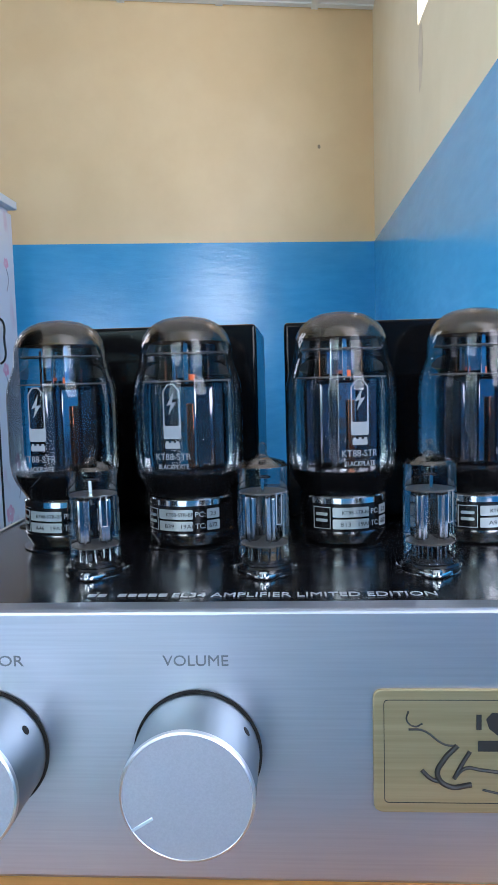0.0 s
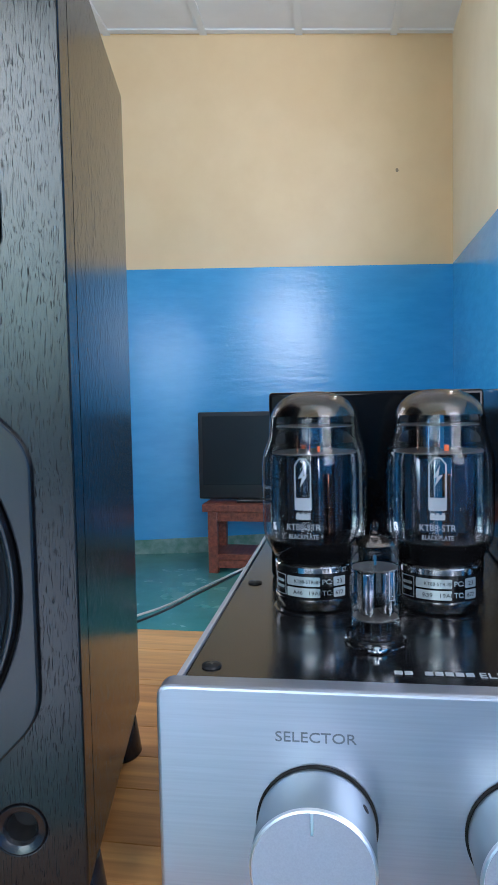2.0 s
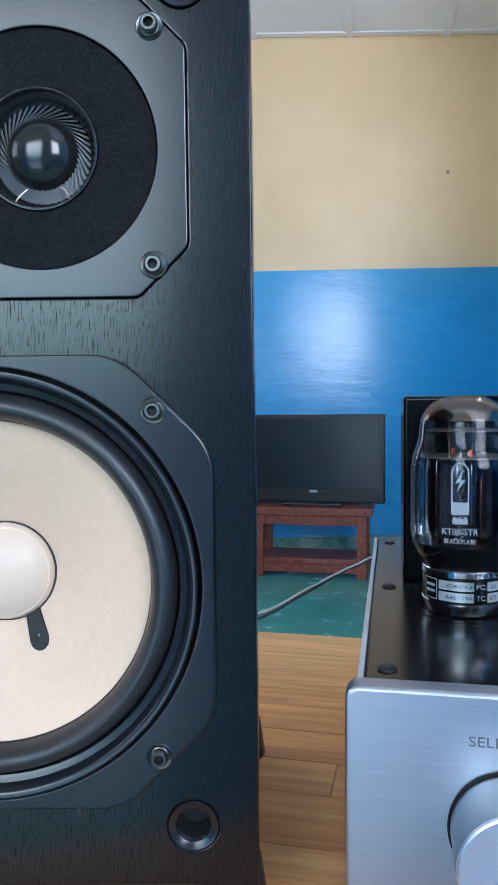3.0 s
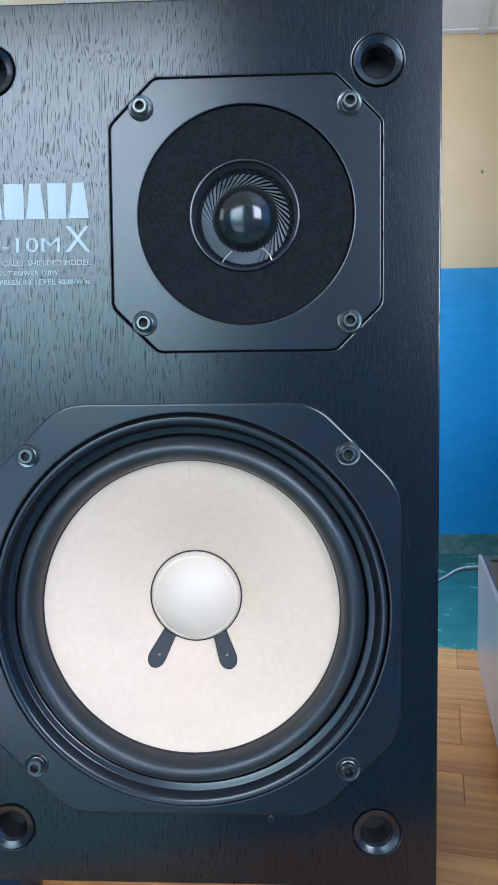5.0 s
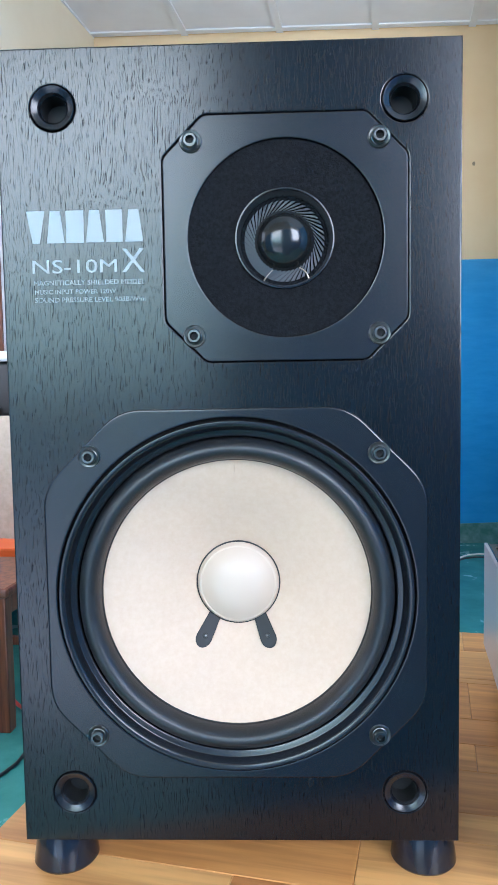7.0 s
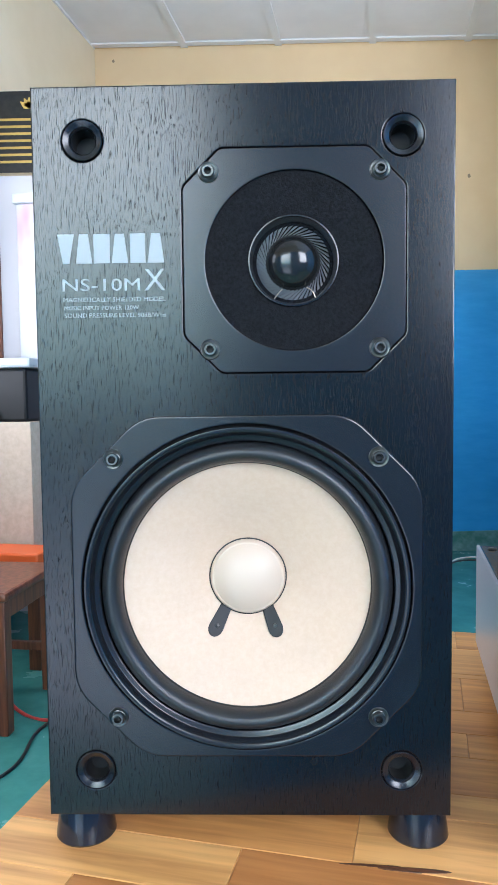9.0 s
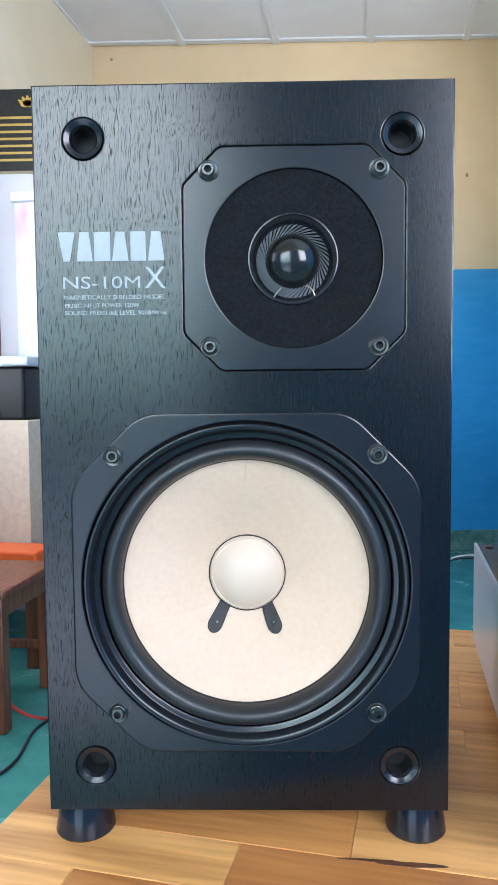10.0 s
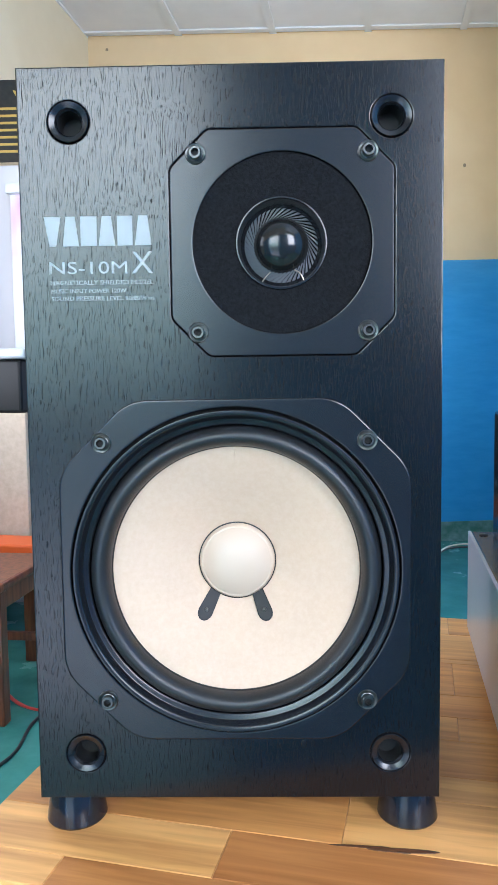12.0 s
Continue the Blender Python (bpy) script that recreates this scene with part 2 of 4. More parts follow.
def wood_boards():
    """Oiled hardwood boards, each of its own tone, with long grain, rays and a few dark knots."""
    m = material("oiled_hardwood_board", (0.45, 0.25, 0.11), 0.35, 0.0, 0.3)
    b = m.node_tree.nodes["Principled BSDF"]
    tc, info = node(m, "ShaderNodeTexCoord"), node(m, "ShaderNodeObjectInfo")
    shift = m.node_tree.nodes.new("ShaderNodeVectorMath")
    shift.operation = "SCALE"
    shift.inputs[0].default_value = (7.0, 3.0, 5.0)
    link(m, info.outputs["Random"], shift.inputs["Scale"])
    add = m.node_tree.nodes.new("ShaderNodeVectorMath")
    link(m, tc.outputs["Object"], add.inputs[0])
    link(m, shift.outputs[0], add.inputs[1])
    mp = node(m, "ShaderNodeMapping", Scale=(0.07, 1, 1))
    link(m, add.outputs[0], mp.inputs["Vector"])
    fine = node(m, "ShaderNodeTexNoise", Scale=160.0, Detail=6.0, Distortion=0.6)
    wide = node(m, "ShaderNodeTexNoise", Scale=22.0, Detail=3.0, Distortion=1.5)
    link(m, mp.outputs[0], fine.inputs["Vector"])
    link(m, mp.outputs[0], wide.inputs["Vector"])
    tone = node(m, "ShaderNodeValToRGB")
    tone.color_ramp.elements[0].color, tone.color_ramp.elements[1].color = (0.55, 0.235, 0.075, 1), (0.84, 0.47, 0.17, 1)
    tone.color_ramp.elements.new(0.45).color = (0.76, 0.37, 0.115, 1)
    link(m, info.outputs["Random"], tone.inputs[0])
    ramp = node(m, "ShaderNodeValToRGB")
    ramp.color_ramp.elements[0].position, ramp.color_ramp.elements[1].position = 0.36, 0.62
    ramp.color_ramp.elements[0].color, ramp.color_ramp.elements[1].color = (0.62, 0.52, 0.44, 1), (1.06, 1.05, 1.02, 1)
    both = m.node_tree.nodes.new("ShaderNodeMath")
    both.operation = "MULTIPLY_ADD"
    both.inputs[1].default_value = 0.45
    half = m.node_tree.nodes.new("ShaderNodeMath")
    half.operation = "MULTIPLY"
    half.inputs[1].default_value = 0.55
    link(m, wide.outputs["Fac"], half.inputs[0])
    link(m, fine.outputs["Fac"], both.inputs[0])
    link(m, half.outputs[0], both.inputs[2])
    link(m, both.outputs[0], ramp.inputs[0])
    mix = m.node_tree.nodes.new("ShaderNodeVectorMath")
    mix.operation = "MULTIPLY"
    link(m, tone.outputs[0], mix.inputs[0])
    link(m, ramp.outputs[0], mix.inputs[1])
    link(m, mix.outputs[0], b.inputs["Base Color"])
    bp = node(m, "ShaderNodeBump", Strength=0.15, Distance=0.0005)
    link(m, fine.outputs["Fac"], bp.inputs["Height"])
    link(m, bp.outputs[0], b.inputs["Normal"])
    mr = node(m, "ShaderNodeMapRange", To_Min=0.26, To_Max=0.5)
    link(m, fine.outputs["Fac"], mr.inputs["Value"])
    link(m, mr.outputs[0], b.inputs["Roughness"])
    return m


M_BOARD = wood_boards()


# ---- mesh helpers ----
def finish(me, material, sharp=25):
    me.materials.append(material)
    me.polygons.foreach_set("use_smooth", [True] * len(me.polygons))
    me.set_sharp_from_angle(angle=radians(sharp))
    sides = {}
    for p in me.polygons:
        for k in p.edge_keys:
            sides.setdefault(k, []).append(p.select)
    for e in me.edges:
        pair = sides.get(e.key, ())
        if len(pair) == 2 and pair[0] != pair[1]:
            e.use_edge_sharp = True
    return me


def keep_flat(bm):
    """Marks the level faces, so that rounded edges leave them flat."""
    bm.normal_update()
    for f in bm.faces:
        f.select = max(abs(c) for c in f.normal) > 0.9995
    return bm


def part(name, bm, material, parent=None, label="", m=None, sharp=25):
    """One mesh object of its own, under a thing or under a part."""
    if m is not None:
        bm.transform(m)
    bmesh.ops.recalc_face_normals(bm, faces=bm.faces[:])
    me = bpy.data.meshes.new(name)
    bm.to_mesh(me)
    bm.free()
    ob = new(name, finish(me, material, sharp))
    ob.parent = parent
    return tagged(ob, label)


def thing(name, m, label, category, group="", kind=""):
    ob = new(name)
    ob.empty_display_size = 0.05
    ob.matrix_world = m
    return tagged(ob, label, category, group, kind)


def box(x0, x1, y0, y1, z0, z1, bevel=0.0, bm=None, seg=2):
    bm = bm or bmesh.new()
    vs = [bm.verts.new(p) for p in ((x0, y0, z0), (x1, y0, z0), (x1, y1, z0), (x0, y1, z0), (x0, y0, z1), (x1, y0, z1), (x1, y1, z1), (x0, y1, z1))]
    fs = [bm.faces.new([vs[i] for i in q]) for q in ((3, 2, 1, 0), (4, 5, 6, 7), (0, 1, 5, 4), (1, 2, 6, 5), (2, 3, 7, 6), (3, 0, 4, 7))]
    if bevel:
        es = list({e for f in fs for e in f.edges})
        bmesh.ops.bevel(bm, geom=es, offset=bevel, segments=seg, affect="EDGES", profile=0.5)
    return keep_flat(bm)


def lathe(profile, seg=48, bm=None, close=False):
    """Turns (radius, height) pairs about the z axis."""
    bm = bm or bmesh.new()
    rings = []
    for r, z in profile:
        if r < 1e-6:
            rings.append([bm.verts.new((0, 0, z))])
        else:
            rings.append([bm.verts.new((r * math.cos(2 * math.pi * k / seg), r * math.sin(2 * math.pi * k / seg), z)) for k in range(seg)])
    pairs = list(zip(rings, rings[1:])) + ([(rings[-1], rings[0])] if close else [])
    for a, b in pairs:
        for k in range(seg):
            n = (k + 1) % seg
            quad = [a[k % len(a)], a[n % len(a)], b[n % len(b)], b[k % len(b)]]
            quad = [v for i, v in enumerate(quad) if v not in quad[:i]]
            if len(quad) > 2:
                bm.faces.new(quad)
    return bm


FRONT = pose(0, 0, 0, 90)     # turns the xy plane upright: local z then points at the viewer (-y)


def sheet(splines, thick, bevel=0.0):
    """A flat plate with holes in the xy plane, from z = -thick to 0; splines are closed outlines."""
    cu = bpy.data.curves.new("outline", "CURVE")
    cu.dimensions, cu.fill_mode, cu.extrude, cu.bevel_depth, cu.bevel_resolution, cu.offset = "2D", "BOTH", max(thick / 2 - bevel, 0.00005), bevel, 2, -bevel
    for pts in splines:
        sp = cu.splines.new("POLY")
        sp.points.add(len(pts) - 1)
        for p, (x, y) in zip(sp.points, pts):
            p.co = (x, y, 0, 1)
        sp.use_cyclic_u = True
    return keep_flat(from_curve(cu, (0, 0, -thick / 2)))


def from_curve(cu, shift=(0, 0, 0)):
    ob = bpy.data.objects.new("outline", cu)
    scene.collection.objects.link(ob)
    bpy.context.view_layer.update()
    me = bpy.data.meshes.new_from_object(ob.evaluated_get(bpy.context.evaluated_depsgraph_get()))
    bpy.data.objects.remove(ob)
    bpy.data.curves.remove(cu)
    bm = bmesh.new()
    bm.from_mesh(me)
    bpy.data.meshes.remove(me)
    bmesh.ops.remove_doubles(bm, verts=bm.verts[:], dist=1e-6)
    bm.transform(Matrix.Translation(shift))
    return bm


def ring(x, y, r, n=64):
    return [(x + r * math.cos(2 * math.pi * k / n), y + r * math.sin(2 * math.pi * k / n)) for k in range(n)]


def rounded(pts, r, n=5):
    """A closed outline with its corners rounded off."""
    out = []
    for i, p in enumerate(pts):
        a, b, c = Vector(pts[i - 1]), Vector(p), Vector(pts[(i + 1) % len(pts)])
        u, v = (a - b).normalized(), (c - b).normalized()
        cut = min(r / math.tan(u.angle(v) / 2), (a - b).length * 0.49, (c - b).length * 0.49)
        for k in range(n + 1):
            s = k / n
            q = (b + u * cut) * (1 - s) ** 2 + b * 2 * s * (1 - s) + (b + v * cut) * s**2
            out.append((q.x, q.y))
    return out


def octagon(x, y, w, h, cut):
    return [(x - w, y - h + cut), (x - w + cut, y - h), (x + w - cut, y - h), (x + w, y - h + cut), (x + w, y + h - cut), (x + w - cut, y + h), (x - w + cut, y + h), (x - w, y + h - cut)]


def lettering(text, size, width, thick=0.0002, align="LEFT", bold=0.0):
    """Raised letters in the xy plane; width stretches the line to its length in metres."""
    cu = bpy.data.curves.new("letters", "FONT")
    cu.body, cu.size, cu.extrude, cu.offset, cu.align_x, cu.align_y, cu.resolution_u = text, size, thick, bold, align, "CENTER", 3
    bm = from_curve(cu)
    xs = [v.co.x for v in bm.verts]
    ys = [v.co.y for v in bm.verts]
    sx = width / (max(xs) - min(xs))
    mid = (max(xs) + min(xs)) / 2 if align == "CENTER" else min(xs)
    midy = (max(ys) + min(ys)) / 2
    for v in bm.verts:
        v.co.x, v.co.y = (v.co.x - mid) * sx, (v.co.y - midy) * size / (max(ys) - min(ys))
    return bm


def tube_path(pts, r, seg=8, steps=8):
    """A round cable through the points."""
    cu = bpy.data.curves.new("cable", "CURVE")
    cu.dimensions, cu.bevel_depth, cu.bevel_resolution, cu.resolution_u, cu.use_fill_caps = "3D", r, 2, steps, True
    sp = cu.splines.new("BEZIER")
    sp.bezier_points.add(len(pts) - 1)
    for b, p in zip(sp.bezier_points, pts):
        b.co, b.handle_left_type, b.handle_right_type = p, "AUTO", "AUTO"
    return from_curve(cu)


def flat_prism(pts, z0, z1, bm=None):
    """An upright prism over a closed plan outline."""
    bm = bm or bmesh.new()
    lo, hi = [bm.verts.new((x, y, z0)) for x, y in pts], [bm.verts.new((x, y, z1)) for x, y in pts]
    bm.faces.new(lo[::-1]), bm.faces.new(hi)
    for i in range(len(pts)):
        j = (i + 1) % len(pts)
        bm.faces.new((lo[i], lo[j], hi[j], hi[i]))
    return bm


def structure(name, bm, material, label=""):
    return tagged(part(name, bm, material, None, label), kind="structure")


# ---- the room ----
BACK, SLANT = 4.395, 0.1726          # the back wall's y; the side walls drift by SLANT per metre of depth
CEIL, DADO = 2.456, 1.047
RIGHT, LEFT = 1.685, -1.07


def side(x, y):
    return x - SLANT * (BACK - y)


def upright(pts, thick, along):
    """A wall slab over a quad of 3D points, thickened along a direction."""
    bm = bmesh.new()
    a = [bm.verts.new(p) for p in pts]
    b = [bm.verts.new(Vector(p) + Vector(along) * thick) for p in pts]
    bm.faces.new(a), bm.faces.new(b[::-1])
    for i in range(len(pts)):
        j = (i + 1) % len(pts)
        bm.faces.new((a[i], a[j], b[j], b[i]))
    return bm


structure("floor", box(-3.2, 3.2, -2.5, 4.9, FLOOR - 0.1, FLOOR), M_FLOOR, "green painted concrete floor with a dull shine")
structure("wall_north", upright([(LEFT - .1, BACK, 1.030), (RIGHT + .1, BACK, DADO), (RIGHT + .1, BACK, 2.62), (LEFT - .1, BACK, 2.62)], 0.12, (0, 1, 0)), M_YELLOW, "pale yellow painted upper wall")
structure("wall_north_dado", upright([(LEFT - .1, BACK - .003, FLOOR), (RIGHT + .1, BACK - .003, FLOOR), (RIGHT + .1, BACK - .003, DADO), (LEFT - .1, BACK - .003, 1.030)], 0.12, (0, 1, 0)), M_BLUE, "glossy blue painted lower wall with brush marks")
structure("baseboard", upright([(LEFT, BACK - .012, FLOOR), (RIGHT, BACK - .012, FLOOR), (RIGHT, BACK - .012, -0.652), (LEFT, BACK - .012, -0.715)], 0.008, (0, 1, 0)), M_SKIRT, "mottled green painted skirting band")

# the bright sky and trees outside the south windows
M_OUTSIDE = material("bright_outdoors", (0.5, 0.55, 0.52), 0.9)
outside = M_OUTSIDE.node_tree.nodes["Principled BSDF"]
height = node(M_OUTSIDE, "ShaderNodeSeparateXYZ")
spots = node(M_OUTSIDE, "ShaderNodeTexNoise", Scale=3.0, Detail=3.0)
place = node(M_OUTSIDE, "ShaderNodeTexCoord")
link(M_OUTSIDE, place.outputs["Object"], height.inputs[0])
link(M_OUTSIDE, place.outputs["Object"], spots.inputs["Vector"])
uneven = node(M_OUTSIDE, "ShaderNodeMath")
uneven.operation, uneven.inputs[1].default_value = "MULTIPLY_ADD", 0.5
link(M_OUTSIDE, spots.outputs["Fac"], uneven.inputs[0])
link(M_OUTSIDE, height.outputs["Z"], uneven.inputs[2])
rise = node(M_OUTSIDE, "ShaderNodeMapRange", From_Min=-0.5, From_Max=1.2)
link(M_OUTSIDE, uneven.outputs[0], rise.inputs["Value"])
sky_ramp = node(M_OUTSIDE, "ShaderNodeValToRGB")      # sunlit yard below, trees, then hazy sky
for at, rgb in ((0.0, (0.26, 0.25, 0.27)), (0.26, (0.22, 0.22, 0.24)), (0.42, (0.06, 0.07, 0.075)), (0.58, (0.09, 0.11, 0.105)), (0.72, (0.45, 0.60, 0.53)), (0.86, (0.92, 0.98, 0.91))):
    e = sky_ramp.color_ramp.elements.new(at) if at not in (0.0,) else sky_ramp.color_ramp.elements[0]
    e.color = (*rgb, 1)
sky_ramp.color_ramp.elements[-1].color = (0.98, 0.98, 0.95, 1)
link(M_OUTSIDE, rise.outputs[0], sky_ramp.inputs[0])
link(M_OUTSIDE, sky_ramp.outputs[0], outside.inputs["Emission Color"])
outside.inputs["Emission Strength"].default_value = 15.5
structure("backdrop", box(-2.4, 0.36, -1.95, -1.90, FLOOR, 2.2), M_OUTSIDE, "bright hazy outdoors beyond the open doorway")

# the east wall, with a high window through its cream part
WIN_Y0, WIN_Y1, WIN_Z0, WIN_Z1 = 1.95, 2.88, 1.68, 2.2


def east(y0, y1, z0, z1, inset=0.0):
    return upright([(side(RIGHT, y0) - inset, y0, z0), (side(RIGHT, y1) - inset, y1, z0), (side(RIGHT, y1) - inset, y1, z1), (side(RIGHT, y0) - inset, y0, z1)], 0.14, (1, -SLANT, 0))


EAST0 = 1.60                                     # the wall ends here and the room widens
structure("wall_east_dado", east(EAST0, BACK, FLOOR, DADO, 0.003), M_BLUE, "glossy blue painted lower wall with brush marks")
structure("wall_east_low", east(EAST0, BACK, DADO, WIN_Z0), M_CREAM, "cream painted upper wall with a damp stain")
structure("wall_east_high", east(EAST0, BACK, WIN_Z1, 2.62), M_CREAM)
structure("wall_east_near", east(EAST0, WIN_Y0, WIN_Z0, WIN_Z1), M_CREAM)
structure("wall_east_far", east(WIN_Y1, BACK, WIN_Z0, WIN_Z1), M_CREAM)
WY0, WY1, WZ0, WZ1 = 1.28, 2.58, 0.25, 1.55       # opening added out of view for the west fill lamp


def west(y0, y1, z0, z1):
    return upright([(side(LEFT, y0), y0, z0), (side(LEFT, y1), y1, z0), (side(LEFT, y1), y1, z1), (side(LEFT, y0), y0, z1)], 0.12, (-1, SLANT, 0))


structure("wall_west", west(WY1, BACK + .05, FLOOR, 2.62), M_CREAM, "cream painted wall")
structure("wall_west_below_fill", west(1.0, WY1, FLOOR, WZ0), M_CREAM)
structure("wall_west_above_fill", west(1.0, WY1, WZ1, 2.62), M_CREAM)
structure("wall_west_end", west(1.0, WY0, WZ0, WZ1), M_CREAM)
structure("wall_west_near", box(-2.92, -2.8, -2.4, 1.0, FLOOR, 0.5), M_CREAM)
structure("wall_west_over", box(-2.92, -2.8, -2.4, 1.0, 2.0, 2.62), M_CREAM)
structure("wall_west_south", box(-2.92, -2.8, -2.4, -1.2, 0.5, 2.0), M_CREAM)
structure("wall_west_north", box(-2.92, -2.8, 0.2, 1.0, 0.5, 2.0), M_CREAM)
structure("wall_west_return", box(-2.9, side(LEFT, 1.0), 1.0, 1.1, FLOOR, 2.62), M_CREAM)
structure("wall_east_return", box(side(RIGHT, EAST0) + 0.145, 2.6, EAST0, EAST0 + 0.1, FLOOR, 2.62), M_CREAM)
structure("wall_east_rear", box(2.6, 2.7, -2.4, EAST0 + 0.1, FLOOR, 2.62), M_BLUE)
DOOR0, DOOR1, DOOR_TOP, NEAR = -0.98, -0.12, 1.12, -1.30      # the wide open doorway behind the camera
PANE0, PANE1, SILL, HEAD = 0.82, 2.02, 0.55, 1.95              # the window farther back
for n, (x0, x1, y, z0, z1, m) in enumerate(((-2.8, 0.46, NEAR, DOOR_TOP, 2.62, M_CREAM), (-2.8, DOOR0, NEAR, FLOOR, DOOR_TOP, M_BLUE), (DOOR1, 0.46, NEAR, FLOOR, DOOR_TOP, M_BLUE),
                                            (0.46, 2.6, -2.32, HEAD, 2.62, M_CREAM), (0.46, PANE0, -2.32, FLOOR, HEAD, M_BLUE), (PANE0, PANE1, -2.32, FLOOR, SILL, M_BLUE), (PANE1, 2.6, -2.32, FLOOR, HEAD, M_BLUE))):
    structure(f"wall_south_{n + 1}", box(x0, x1, y - 0.15, y, z0, z1), m)
structure("wall_south_return", box(0.36, 0.46, -2.47, NEAR - 0.15, FLOOR, 2.62), M_BLUE)

# suspended ceiling: boards in a white grid, in one mesh
cb = box(-3.2, 3.2, -2.5, 4.9, CEIL + 0.03, CEIL + 0.08)
structure("ceiling", cb, M_CEIL, "white suspended ceiling of square boards")
gb = bmesh.new()
for k in range(-6, 7):
    x = 0.02 + k * 0.6
    flat = [(x - .022 - SLANT * 2, 2.4 - 4.9), (x + .022 - SLANT * 2, 2.4 - 4.9), (x + .022 + SLANT * (BACK - 2.4 + 2), BACK + 0.0), (x - .022 + SLANT * (BACK - 2.4 + 2), BACK + 0.0)]
    flat_prism(flat, CEIL + 0.018, CEIL + 0.031, gb)
for k in range(12):
    y = BACK - 0.04 - k * 0.6
    box(-3.1, 3.1, y - .022, y + .022, CEIL + 0.02, CEIL + 0.0312, 0, gb)
structure("ceiling_grid", gb, M_BAR, "white ceiling grid bars")

def blot(name, m, r, mat, label, seed):
    """A flat uneven patch on a surface, in its own xy plane."""
    rng = random.Random(seed)
    pts = [(r[0] * (0.75 + 0.4 * rng.random()) * math.cos(2 * math.pi * k / 14), r[1] * (0.75 + 0.4 * rng.random()) * math.sin(2 * math.pi * k / 14)) for k in range(14)]
    ob = part(name, sheet([rounded(pts, 0.01)], 0.0003), mat, None, label, m)
    return tagged(ob, kind="structure")


M_STAIN = grain(material("damp_stain", (0.52, 0.45, 0.36), 0.6), (1, 1, 1), 12, (0.62, 0.53, 0.41), (0.72, 0.61, 0.46))
M_DIRT = material("dark_nail_hole", (0.33, 0.25, 0.16), 0.8)
blot("nail_hole", Matrix.Translation((1.325, BACK - 0.001, 1.64)) @ FRONT, (0.010, 0.014), M_DIRT, "small dark nail hole", 3)
blot("nail_hole", Matrix.Translation((-0.95, BACK - 0.001, 2.40)) @ FRONT, (0.010, 0.010), M_DIRT, "small dark nail hole", 4)
blot("damp_stain", Matrix.Translation((side(RIGHT, 2.82) - 0.0012, 2.82, 1.52)) @ pose(0, 0, 0, 90, 0, -90 - 9.8), (0.05, 0.15), M_STAIN, "faint damp stain under the high window", 5)

# ---- table ----
T_ANGLE = -12.5
TABLE = pose(-0.056, 0.420, 0, 0, 0, T_ANGLE)


def table():
    t = thing("table", TABLE, "oiled hardwood table top of glued boards", "table")
    part("apron", box(0.03, 0.77, -0.43, -0.03, -0.11, -0.034, 0.003), M_CHAIR, t)
    for x in (0.04, 0.70):
        for y in (-0.42, -0.10):
            part("leg", box(x, x + .06, y, y + .06, FLOOR, -0.034, 0.004), M_CHAIR, t)
    streak = TABLE.inverted() @ pose(0.074, -0.010, 0.0, 0, 0, -5)
    for x, y, a, b in ((0.012, -0.001, 0.020, 0.0021), (-0.012, 0.0008, 0.016, 0.0010), (0.0, 0.0, 0.007, 0.0018)):
        part("knot_streak", lathe([(1.0, -0.0002), (0.9, 0.0002), (0, 0.0003)], 20), M_KNOT, t, "dark resin streak in the wood", streak @ Matrix.Translation((x, y, 0)) @ Matrix.Diagonal((a, b, 1, 1)))
    return t


the_table = table()


# ---- loudspeaker ----
W, H, ZB, DEEP = 0.1075, 0.382, 0.022, 0.181
TWX, TWZ, WFX, WFZ = 0.0260, 0.3154, 0.0, 0.1463


def at_front(x, z, y=0.0):
    """Lays a shape from the xy plane on the speaker's front, with its own z towards the viewer."""
    return Matrix.Translation((x, y, z)) @ FRONT


def cap_screw(x, z, y, parent, turn=0.0):
    s = part("screw", lathe([(0.0053, -0.001), (0.0053, 0.0003), (0.0049, 0.0007), (0.0038, 0.0004), (0.0034, 0.0006), (0.0034, 0.0028), (0.0029, 0.0034), (0.0019, 0.0034)], 32), M_SCREW, parent, "dull steel hex socket screw", at_front(x, z, y))
    hexed = bmesh.new()
    lathe([(0.0019, 0.0034), (0.0018, 0.0010), (0, 0.0008)], 6, hexed)
    part("hex_socket", hexed, M_HOLLOW, s, "", at_front(x, z, y) @ pose(0, 0, 0, 0, 0, turn))
    return s


